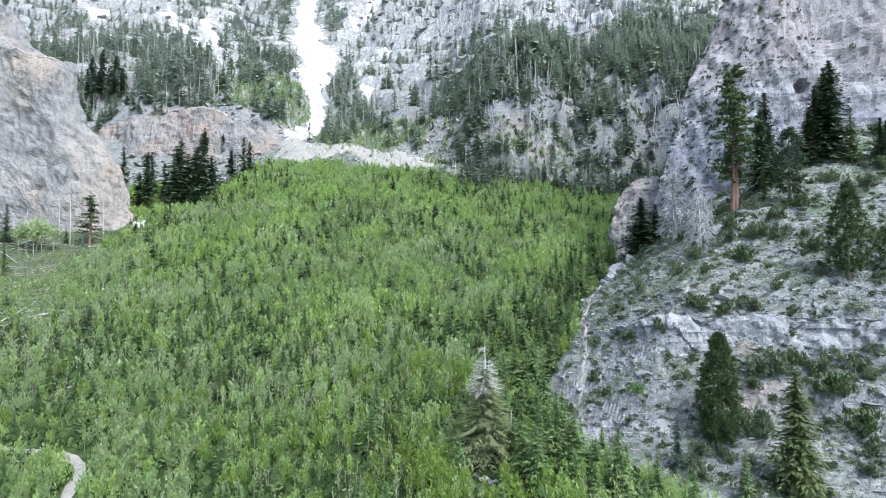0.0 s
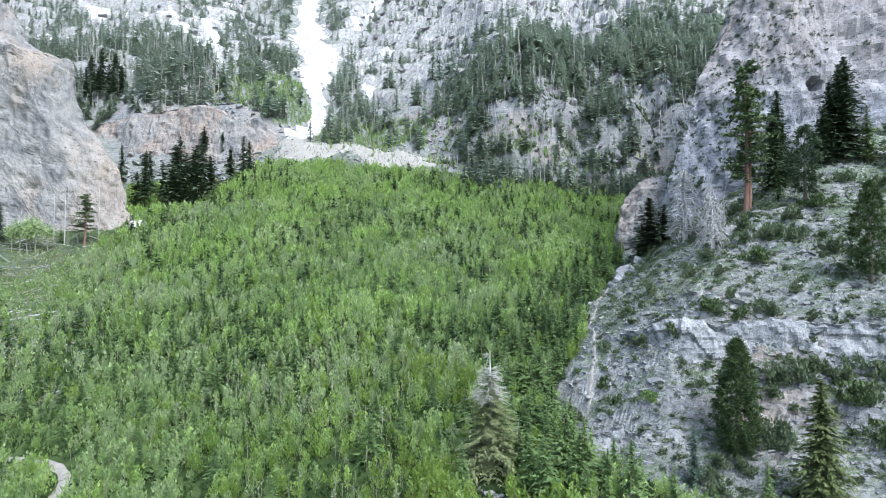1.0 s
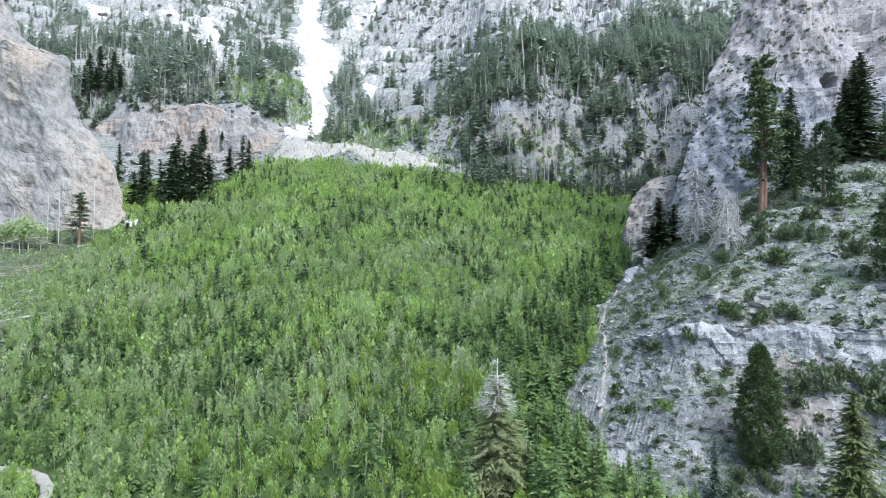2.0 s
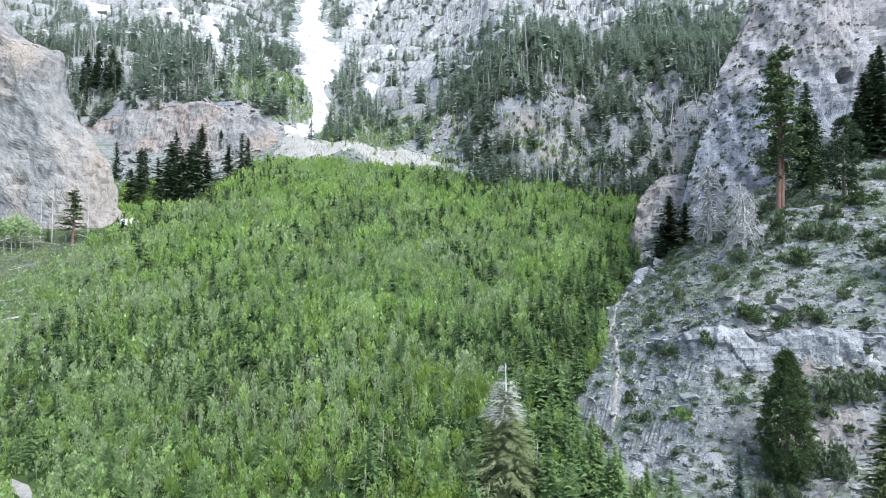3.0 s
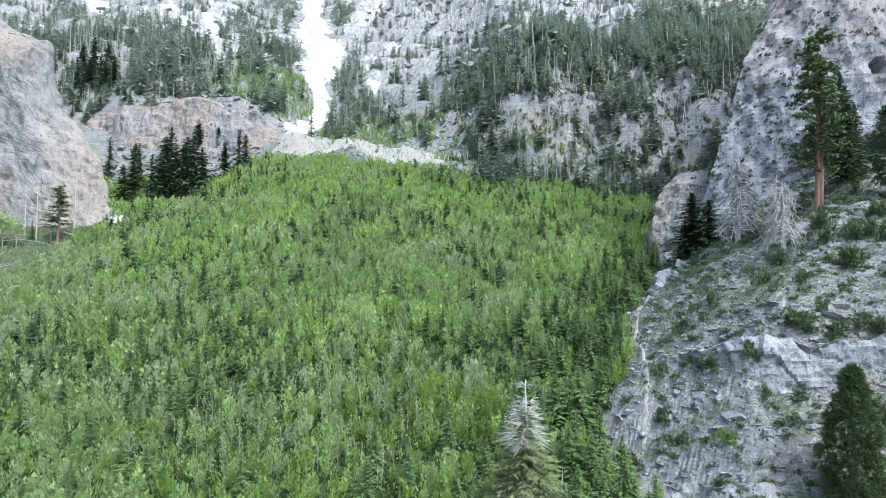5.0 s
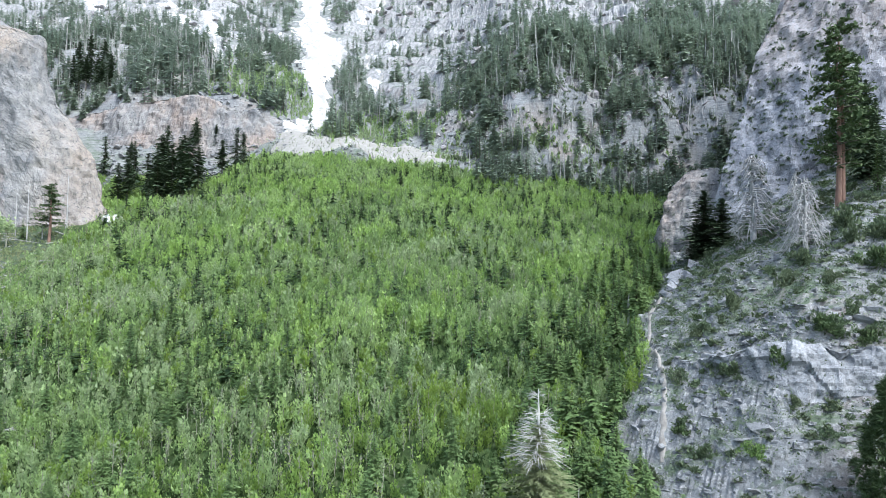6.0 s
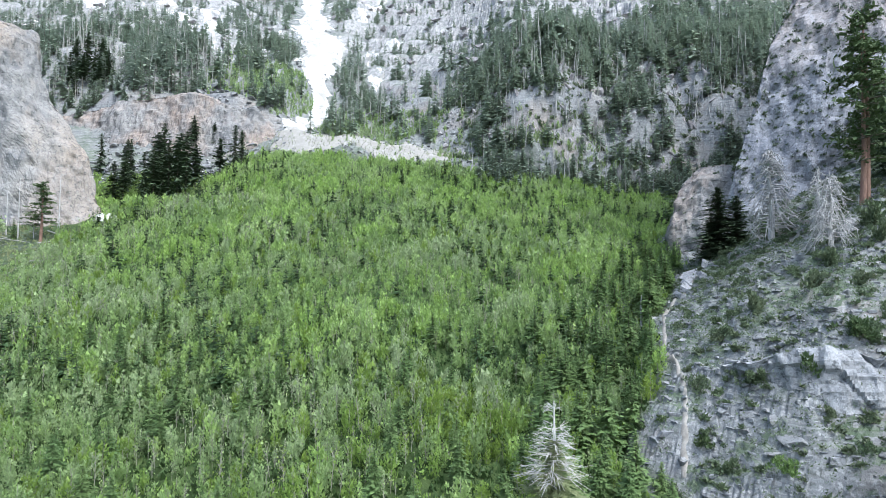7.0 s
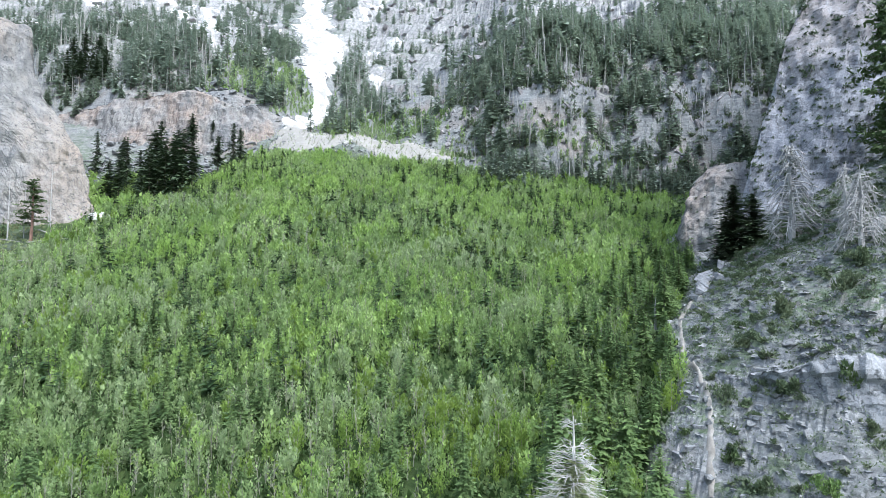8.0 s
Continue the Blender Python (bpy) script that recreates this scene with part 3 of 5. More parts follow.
LEFT_CLIFF = [west_level(*v) for v in ((26, -100, -4), (40, -106.5, -3), (48, -110, -2), (62, -114.5), (66, -117), (72, -121), (79, -125.5), (86, -129), (97, -131, 1), (99.5, -132.5, 1),
                                       (101, -140, 1), (107, -148, 2), (119, -153, 3), (123, -161, 4), (135, -178, 8), (137, -210, 40))]
RIGHT_CLIFF = [
    (24, [(130, 270), (92, 215), (52, 162), (44, 148), (60, 144), (74, 145), (88, 147), (120, 144), (170, 128), (250, 100)]),
    (40, [(132, 270), (95, 216), (55, 164), (48, 150), (62, 146), (75, 147), (89, 148), (122, 145), (172, 130), (252, 102)]),
    (58, [(138, 272), (100, 218), (62, 167), (54, 152), (66, 147.5), (77, 147.5), (89, 148.3), (123, 146), (173, 131), (253, 103)]),
    (76, [(144, 274), (108, 220), (69, 170), (60, 154.5), (70, 149), (79, 148), (90, 149), (124, 147), (175, 132), (255, 105)]),
    (100, [(152, 276), (120, 224), (80, 176), (70.5, 158), (78, 152), (84, 150), (93, 151), (126, 149), (178, 134), (258, 108)]),
    (150, [(165, 280), (138, 232), (106, 188), (96, 168), (100, 160), (104, 157), (110, 156), (136, 153), (184, 138), (262, 112)]),
    (175, [(172, 284), (150, 240), (130, 200), (124, 178), (126, 170), (128, 167), (132, 166), (150, 160), (192, 145), (268, 118)]),
    (176, [(190, 290), (178, 262), (168, 236), (165, 215), (167, 208), (169, 204), (174, 200), (190, 195), (220, 180), (290, 150)]),
]
NUB = [
    (24, [(66, 192), (52, 176), (41, 164), (38, 155), (44, 150), (54, 150), (60, 158)]),
    (40, [(66, 190), (53, 176), (43, 165), (40.5, 157), (45, 153), (54, 152), (60, 158)]),
    (50, [(64, 188), (54, 176), (46, 167), (44, 160), (47, 156), (54, 155), (59, 159)]),
    (54, [(62, 184), (55, 175), (49, 168), (48, 164), (50, 161), (54, 160), (58, 162)]),
    (55.5, [(58, 178), (56, 174), (53, 170), (53, 168), (54, 167), (55, 167), (57, 168)]),
]
cliff("cliff_west", LEFT_CLIFF, 330, 210, 1.2, ROCK_LEFT, "tall pale grey limestone cliff with rusty orange streaks", 101, out=-1, jag=0.1)
EAST_FACE = cliff("cliff_east", RIGHT_CLIFF, 340, 210, 1.5, ROCK_RIGHT, "steep grey limestone buttress with dark pits and shrubs", 201, [(87, 148.5, 74.5, 1.9, 1.3, 4.0)], jag=0.1)
KNOB_FACE = cliff("cliff_knob", NUB, 150, 90, 1.0, BAND_ROCK, "rounded grey limestone knob beside the buttress", 301, jag=0.15)


def band(name, xs, bottoms, tops, ys, depth, nu, nv, amp, mat, label, seed, jag=1.0, sink=1.0, fine=1.0):
    """A cliff band across the slope: foot, face, rounded rim and a shelf that runs back into the ground."""
    foot = list(zip(xs, ys))
    at = lambda f: [(x, y + f * depth) for x, y in foot]
    mid = [b + 0.55 * (t - b) for b, t in zip(bottoms, tops)]
    return cliff(name, [([b - 6 for b in bottoms], at(-0.15)), (mid, at(0.45)), (tops, at(0.9)), ([t + 1.0 for t in tops], at(1.5)), ([t - sink for t in tops], at(2.6))], nu, nv, amp, mat, label, seed, jag=jag, fine=fine)


band("cliff_band_west", [-190, -172, -160, -148, -134, -120, -110, -100, -92, -84, -75], [68, 68, 67, 66, 66, 66, 67, 69, 73, 77, 80],
     [101, 103, 106, 108, 109, 107.5, 103, 102, 95, 91, 85], [274, 273, 272, 272, 272, 271, 271, 273, 276, 281, 290], 13, 230, 70, 1.7, BAND_ROCK,
     "low grey limestone cliff with rusty patches behind the hollow", 401, 0.35)
band("cliff_band_slope", [24.4, 24.8, 25.8, 27.8, 31.3, 36.2, 41, 45, 52, 60, 68], [15.5, 15, 14.5, 14.2, 14.5, 14.8, 15, 15, 15, 15, 15],
     [17.6, 18.6, 19.4, 20.1, 20.7, 20.8, 21, 21.2, 21.2, 21.2, 21.2], [92.5, 90.2, 88.0, 86.0, 84.5, 83.6, 82.6, 81.4, 79.6, 77.6, 75.6], 1.3, 300, 50, 1.2, SLAB,
     "jointed grey limestone step across the rocky slope", 501, 0.45, 1.0, 1.7)
band("cliff_band_lower", [13.6, 15.5, 18.2, 22, 27, 31, 35], [3, 3, 3, 3.5, 4, 4, 4],
     [5.8, 7, 7.6, 7.9, 8, 7.6, 6.8], [77.6, 77, 76.4, 76, 75.8, 75.2, 74.4], 1.3, 130, 36, 1.0, SLAB,
     "low pale limestone step at the slope foot", 511, 0.45, 3.0, 1.7)


# ---- plant templates ----
def aspen_template(leaves, seed, leaf=0.055, slim=0.13):
    """A sapling clump: pointed upright plumes, each closed round its stem by leaves that face outwards."""
    g = np.random.default_rng(seed)
    plumes = 6
    foot = np.stack([g.normal(0, slim * 0.6, plumes), g.normal(0, slim * 0.6, plumes), g.uniform(0.55, 1.0, plumes)], 1)
    foot[0] = (0, 0, 1)
    k = g.integers(0, plumes, leaves)
    f = g.random(leaves) ** 0.9
    top = foot[k, 2]
    z = 0.04 + (top - 0.04) * f
    wide = slim * 0.62 * np.sin(np.clip(f * 0.8 + 0.2, 0, 1) * math.pi) ** 0.8 + 0.008
    a, r = g.uniform(0, 6.283, leaves), g.random(leaves) ** 0.35
    out = np.stack([np.cos(a), np.sin(a), 0 * a], 1)
    c = foot[k] * np.stack([0.55 + 0.45 * z, 0.55 + 0.45 * z, 0 * z], 1) + out * (wide * r)[:, None] + np.stack([0 * z, 0 * z, z], 1)
    size = leaf * g.uniform(0.6, 1.4, leaves)[:, None]
    u = (out * 0.4 + unit(leaves, g) * 0.35 + [0, 0, 1.0]) * size * 1.25
    w = np.cross(u / np.linalg.norm(u, axis=1)[:, None], out + unit(leaves, g) * 0.7) * size
    stem = limb([(0, 0, 0), (0.01, 0.01, 0.5), (0, 0.015, 0.97)], [0.011, 0.008, 0.003], 3, 1)
    return join(stem, slivers(c, u, w * 0.7, 0))


def bare_template(seed):
    """A leafless sapling: a pale stem with thin upright twigs."""
    g = np.random.default_rng(seed)
    out = [limb([(0, 0, 0), (0.01, 0, 0.5), (0.02, 0.01, 1)], [0.012, 0.009, 0.003], 3, 1)]
    for _ in range(7):
        z, a = g.uniform(0.25, 0.8), g.uniform(0, 6.28)
        d = np.array([math.cos(a) * 0.11, math.sin(a) * 0.11, 0.2])
        out.append(limb([(0, 0, z), d * 0.5 + [0, 0, z], d + [0, 0, z]], [0.006, 0.005, 0.002], 3, 1))
    n = 14
    c = np.stack([g.normal(0, 0.07, n), g.normal(0, 0.07, n), g.uniform(0.4, 1, n)], 1)
    out.append(cards(c, unit(n, g) * 0.03, unit(n, g) * 0.03, 0))
    return join(*out)


def needle_crown(arms, per, radius, start, seed, droop=0.3, power=0.8, fat=0.42, low=0.55, gap=0.0):
    """Crown of a conifer one unit high: many arms, each a herringbone of pointed sprays."""
    g = np.random.default_rng(seed)
    f = np.clip((np.arange(arms) + g.uniform(0, 1, arms)) / arms, 0, 0.985)
    a = np.arange(arms) * 2.4 + g.normal(0, 0.4, arms)
    l = (radius * (1 - f) ** power * np.minimum(1, low + 3 * f) + 0.014) * g.uniform(0.55, 1.15, arms)
    fall = droop * g.uniform(0.4, 1.6, arms) - 0.45 * f
    k = np.repeat(np.nonzero(g.random(arms) >= gap)[0], per)
    n = len(k)
    q = np.tile((np.arange(per) + 0.45) / per, n // per) + g.normal(0, 0.05, n)
    side = np.where(np.arange(n) % 2 == 0, 1.0, -1.0)
    f, a, l, fall = f[k], a[k], l[k], fall[k]
    d = np.stack([np.cos(a), np.sin(a), 0 * a], 1)
    e = np.stack([-np.sin(a), np.cos(a), 0 * a], 1)
    z = start + (1 - start) * f
    half = l * (0.7 / per + 0.045) * (1.3 - 0.6 * q) + 0.005
    c = d * (l * q)[:, None] + e * (side * half * 0.5)[:, None] + np.stack([0 * z, 0 * z, z - fall * l * q * q], 1)
    u = (d * 0.8 + e * side[:, None] * 0.55 + np.stack([0 * z, 0 * z, -fall * q - g.normal(0.1, 0.2, n)], 1)) * half[:, None]
    w = np.cross(u / np.linalg.norm(u, axis=1)[:, None], unit(n, g) * 0.55 + [0, 0, 1]) * (fat * half)[:, None]
    return slivers(c, u, w)


def clump_crown(clumps, per, radius, start, seed, size=0.05, shape=0.6, full=0.25):
    """Crown of a pine one unit high: tufts of long needles at the ends of hidden limbs, rounded at the top."""
    g = np.random.default_rng(seed)
    f = g.random(clumps) ** 0.95
    a = np.arange(clumps) * 2.4 + g.normal(0, 0.5, clumps)
    r = radius * np.clip(np.minimum(1, 0.45 + f / full * 0.55) * (1 - f ** 1.6) ** shape, 0.02, 1) * g.random(clumps) ** 0.3 * g.uniform(0.75, 1.12, clumps)
    c = np.stack([np.cos(a) * r, np.sin(a) * r, start + (1 - start) * f - 0.1 * r], 1)
    big = size * g.uniform(0.6, 1.3, clumps)
    k = np.repeat(np.arange(clumps), per)
    n = len(k)
    out = c[k] * [1, 1, 0] / (r[k][:, None] + 1e-6)
    d = unit(n, g) + out * 0.6 + [0, 0, 0.35]
    d /= np.linalg.norm(d, axis=1)[:, None]
    half = big[k] * g.uniform(0.35, 0.6, n)
    w = np.cross(d, unit(n, g)) * (half * 0.22)[:, None]
    return slivers(c[k] + d * (half * 0.9)[:, None], d * half[:, None], w)


def far_conifer(n, radius, start, seed):
    """A conifer for the distance: a slim ragged crown of small sprays round a stem, one unit high."""
    crown = needle_crown(n // 2, 2, radius, start, seed, 0.45, 0.7, 0.7, 0.6, 0.12)
    top = limb([(0, 0, 0.85), (0, 0, 1.02)], [0.008, 0.002], 3, 0)
    return join(crown, top, limb([(0, 0, -0.03), (0, 0, 0.9)], [0.013, 0.004], 3, 1))


def trunk_piece(top=0.96, r=0.016, sides=6, slot=1, bend=0.004, seed=0):
    g = np.random.default_rng(seed)
    pts = [(g.normal(0, bend), g.normal(0, bend), z) for z in (0, 0.3, 0.65, top)]
    pts[0] = (0, 0, -0.02)
    return limb(pts, [r * 1.25, r * 0.9, r * 0.55, r * 0.12], sides, slot)


def snag_template(seed, twigs=5):
    """A dead standing conifer: bare pole with broken stubs."""
    g = np.random.default_rng(seed)
    out = [limb([(0, 0, -0.02), (g.normal(0, 0.01), 0, 0.5), (g.normal(0, 0.02), g.normal(0, 0.02), 1)], [0.016, 0.01, 0.003], 4, 0)]
    for _ in range(twigs):
        z, a = g.uniform(0.25, 0.95), g.uniform(0, 6.28)
        l = 0.16 * (1.05 - z) * g.uniform(0.4, 1.2)
        d = np.array([math.cos(a) * l, math.sin(a) * l, -0.35 * l])
        out.append(limb([(0, 0, z), d + [0, 0, z]], [0.005, 0.002], 3, 0))
    return join(*out)


def shrub_template(seed, leaves=120, leaf=0.11, flat=0.75, fine=False):
    """A low bush one unit across, of uneven clumps."""
    g = np.random.default_rng(seed)
    n = 18 if fine else 9
    lumps = np.stack([g.normal(0, 0.22, n), g.normal(0, 0.22, n), g.uniform(0.1, 0.62, n) * flat], 1)
    k = g.integers(0, n, leaves)
    out = unit(leaves, g)
    c = lumps[k] + out * g.uniform(0.06, 0.17 if fine else 0.26, leaves)[:, None]
    c[:, 2] = np.maximum(c[:, 2], 0.03)
    size = leaf * g.uniform(0.5, 1.2, leaves)[:, None]
    stems = [limb([(0, 0, -0.05), l * [0.7, 0.7, 0.8]], [0.02, 0.006], 3, 1) for l in lumps[:5]]
    u = (unit(leaves, g) * 0.7 + out * 0.5 + [0, 0, 0.6]) * size
    if fine:
        return join(*stems, slivers(c, u, np.cross(u, unit(leaves, g)) * 0.75, 0))
    return join(*stems, slivers(c, u * 1.1, unit(leaves, g) * size * 0.9, 0))


def rock_template(seed, n=2):
    bm = bmesh.new()
    bmesh.ops.create_icosphere(bm, subdivisions=n, radius=0.5)
    v = np.array([x.co[:] for x in bm.verts])
    t = np.array([[x.index for x in f.verts] for f in bm.faces])
    bm.free()
    g = np.random.default_rng(seed)
    for _ in range(12):
        d = unit(1, g)[0]
        cut = g.uniform(0.12, 0.3)
        over = np.maximum(v @ d - cut, 0)
        v = v - over[:, None] * d
    v = v * g.uniform(0.7, 1.3, 3) * [1, 1, 0.75] * 1.4 + 0.02 * unit(len(v), g)
    return v, t, np.zeros(len(t), int)


def block_template(seed):
    """A jointed slab: a skewed, uneven box, narrower towards its top."""
    g = np.random.default_rng(seed)
    bm = bmesh.new()
    bmesh.ops.create_cube(bm, size=1.0)
    bmesh.ops.triangulate(bm, faces=list(bm.faces))
    v = np.array([x.co[:] for x in bm.verts])
    bm.verts.index_update()
    t = np.array([[x.index for x in f.verts] for f in bm.faces])
    bm.free()
    skew = g.normal(0, 0.16, (3, 3)) * [[0, 1, 0.4], [1, 0, 0.4], [0.5, 0.5, 0]]
    v = (v + v @ skew + g.normal(0, 0.07, v.shape)) * np.where(v[:, 2:3] > 0, 0.85, 1.0)
    return v, t, np.zeros(len(t), int)


# ---- regions ----
def on_fan(x, y):
    inside = ((hill(x, y) - fan(x, y) < 0.4) | (y > 78)) & (y < 266 - 8 * np.exp(-((x + 55) / 36) ** 2) + 4 * fbm(x / 10, 0, 0, 5, 2))
    inside &= y + 14 * np.clip((x + 20) / 80, 0, 1) < 268
    inside &= (x < slope_edge(y)) | (y > 155)
    inside &= (x > -104 - 0.1 * (200 - y)) | (y < 150)
    return inside


TRAIL_LEFT = np.array([(-84, 92), (-70, 87.7), (-66, 86.8), (-62, 85.6), (-58, 84.2), (-54.5, 82), (-51.3, 78.5), (-49.9, 74.6), (-48.4, 71.3), (-45, 64), (-38, 50)], float)
TRAIL_RIGHT = np.array([(17.9, 86.4), (19.3, 89.8), (20.4, 92.6), (20.8, 96), (22, 99.5), (21.5, 104), (24, 110), (26, 117), (28, 122), (33, 127), (37, 132)], float)


def away(x, y, line):
    """Distance from a plan line."""
    best = np.full(np.shape(x), 1e9)
    for (ax, ay), (bx, by) in zip(line[:-1], line[1:]):
        t = np.clip(((x - ax) * (bx - ax) + (y - ay) * (by - ay)) / ((bx - ax) ** 2 + (by - ay) ** 2), 0, 1)
        best = np.minimum(best, np.hypot(x - ax - t * (bx - ax), y - ay - t * (by - ay)))
    return best


def jittered(x0, x1, y0, y1, step):
    xs, ys = np.meshgrid(np.arange(x0, x1, step), np.arange(y0, y1, step))
    x, y = xs.ravel(), ys.ravel()
    return x + rng.uniform(-0.6, 0.6, len(x)) * step, y + rng.uniform(-0.6, 0.6, len(y)) * step


def in_view(x, y, margin=0.04):
    return np.abs(x + 0.035 * y) < (0.755 + margin) * (y + 4) + 6


def lay(x, y, sink=0.1):
    return np.stack([x, y, height(x, y) - sink], 1)


def belt(x, y):
    """The strip of firs along the foot of the rocky slope."""
    edge = slope_edge(y)
    return ramp(x, edge - 20 - 5 * fbm(y / 9, 0, 0, 7, 2), edge - 8) * (1 - ramp(y, 150, 185)) * ramp(y, 60, 70)


# ---- the thicket on the fan ----
def build_thicket():
    for name, y0, y1, step, leaves, leaf in (("aspen_thicket", 60, 105, 1.4, 230, 0.0375), ("aspen_thicket", 105, 165, 1.42, 104, 0.055), ("aspen_thicket", 165, 270, 1.5, 50, 0.08)):
        x, y = jittered(-150, 75, y0, y1, step)
        keep = on_fan(x, y) & in_view(x, y) & (away(x, y, TRAIL_LEFT) > 1.6) & (away(x, y, TRAIL_RIGHT) > 1.2)
        keep &= rng.random(len(x)) > 0.95 * clearing(x, y)
        keep &= fbm(x / 4, y / 4, 0, 81, 2) > -0.62
        keep &= rng.random(len(x)) > 0.3 * belt(x, y)
        keep &= ((x - 2.5) / 3.2) ** 2 + ((y - 68.5) / 1.7) ** 2 > 1
        x, y = x[keep], y[keep]
        patch = fbm(x / 22, y / 16, 0, 91, 3)
        tall = (2.5 + 0.8 * patch + 1.1 * fbm(x / 3.0, y / 3.0, 0, 93, 2) + rng.normal(0, 0.6, len(x))).clip(0.9, 4.8)
        kinds = [aspen_template(leaves, 10 + k, leaf, 0.26) for k in range(4)] + [bare_template(20 + k) for k in range(2)]
        bare = 0.16 + 0.42 * ramp(fbm(x / 18, y / 25, 0, 95, 3), 0.0, 0.6)
        pick = np.where(rng.random(len(x)) < bare, rng.integers(4, 6, len(x)), rng.integers(0, 4, len(x)))
        lush = (rng.random(len(x)) < 0.12 + 0.75 * ramp(fbm(x / 14, y / 20, 0, 97, 3) + 1.2 * ramp(y, 175, 235) + 0.9 * ramp(x, 8, 30) * ramp(y, 125, 150) - 0.15, 0.1, 0.5))
        girth = 1.1 + 0.1 * ramp(y, 130, 200)
        size = np.stack([tall * girth, tall * girth, tall], 1)
        gold = ~lush & (rng.random(len(x)) < 0.15 + 0.75 * (1 - ramp(y, 80, 112)) * ramp(x + 6 * fbm(x / 9, y / 9, 0, 99, 2), -40, -8))
        for mask, mat, lab in ((gold, GOLDEN, "yellow-green aspen saplings on the lower fan"), (~lush & ~gold, ASPEN, "dense young aspen thicket, grey-green, with pale bare stems"), (lush, LUSH, "bright fresh green aspen thicket on the avalanche fan")):
            ob = scatter(name, kinds, lay(x[mask], y[mask]), size[mask], [mat, ASPEN_BARK], pick[mask], soft=True)
            tagged(ob, lab, "thicket", kind="stuff")


build_thicket()


def undergrowth_template(seed, leaves=10, fine=1.0):
    g = np.random.default_rng(seed)
    c = np.stack([g.normal(0, 0.3, leaves), g.normal(0, 0.3, leaves), g.uniform(0.05, 0.8, leaves)], 1)
    u = (unit(leaves, g) * 0.6 + [0, 0, 0.8]) * g.uniform(0.12, 0.28, leaves)[:, None] * fine
    return slivers(c, u, np.cross(u, unit(leaves, g)) * 0.9)


def build_undergrowth():
    x, y = jittered(-130, 70, 58, 266, 1.3)
    keep = on_fan(x, y) & in_view(x, y) & (away(x, y, TRAIL_LEFT) > 1.0) & (away(x, y, TRAIL_RIGHT) > 0.8)
    x, y = x[keep], y[keep]
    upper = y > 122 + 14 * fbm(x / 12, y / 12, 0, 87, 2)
    for mask, mat, lab in ((~upper, SHADED_UNDER, "low leafy undergrowth, coloured dark as shade, below the aspen saplings"), (upper, UPPER_UNDER, "fresh low growth between the saplings of the upper fan")):
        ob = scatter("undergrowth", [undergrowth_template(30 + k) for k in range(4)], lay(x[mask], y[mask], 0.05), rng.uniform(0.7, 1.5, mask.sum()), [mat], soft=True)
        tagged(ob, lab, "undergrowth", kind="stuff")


build_undergrowth()


# ---- conifers ----
def conifer(name, crown, trunk, needles, bark, label, category="tree", group=""):
    base = new(name)
    tagged(base, label, category, group)
    part("trunk", trunk, [bark, bark], base)
    part("crown", crown, [needles], base)
    return base


def place(ob, x, y, tall, wide=1.0, turn=0.0, sink=0.15):
    ob.matrix_basis = pose(*stand(x, y, sink), 0, 0, turn) @ Matrix.Diagonal((tall * wide, tall * wide, tall, 1))
    return ob


def repeat(ob, x, y, tall, wide=1.0, turn=0.0):
    dup = copy_thing(ob, Matrix())
    return place(dup, x, y, tall, wide, turn)


def build_crags():
    """Angular outcrops that break through the wooded slope."""
    x, y = jittered(-20, 150, 260, 330, 2.6)
    e = 1.5
    slope = np.hypot(height(x + e, y) - height(x - e, y), height(x, y + e) - height(x, y - e)) / (2 * e)
    keep = (rng.random(len(x)) < 0.6 * ramp(slope, 0.7, 1.4)) & in_view(x, y)
    n = keep.sum()
    size = rng.lognormal(0.85, 0.45, n).clip(1.0, 5)
    ob = scatter("crag_blocks", [rock_template(540 + k, 2) for k in range(6)], lay(x[keep], y[keep], 0.6), np.stack([size * 0.9, size * 0.9, size * rng.uniform(0.9, 2.4, n)], 1), [ROCK_RIGHT], lean=0.2)
    tagged(ob, "angular grey limestone crags breaking through the forest", "crags", kind="stuff")
    x, y = jittered(-330, 230, 330, 560, 6)
    e = 3
    slope = np.hypot(height(x + e, y) - height(x - e, y), height(x, y + e) - height(x, y - e)) / (2 * e)
    keep = (rng.random(len(x)) < 0.7 * ramp(slope, 0.8, 1.6)) & in_view(x, y) & (np.abs(x - gully_x(y)) > 18)
    n = keep.sum()
    size = rng.lognormal(1.45, 0.4, n).clip(2.2, 9)
    ob = scatter("ledge_blocks", [rock_template(550 + k, 1) for k in range(5)], lay(x[keep], y[keep], 1.6), np.stack([size * 1.3, size, size * rng.uniform(0.45, 0.9, n)], 1), [ROCK_RIGHT], lean=0.12, turn=rng.normal(0, 0.35, n))
    tagged(ob, "weathered limestone ledges high on the mountainside", "ledges", kind="stuff")


build_crags()


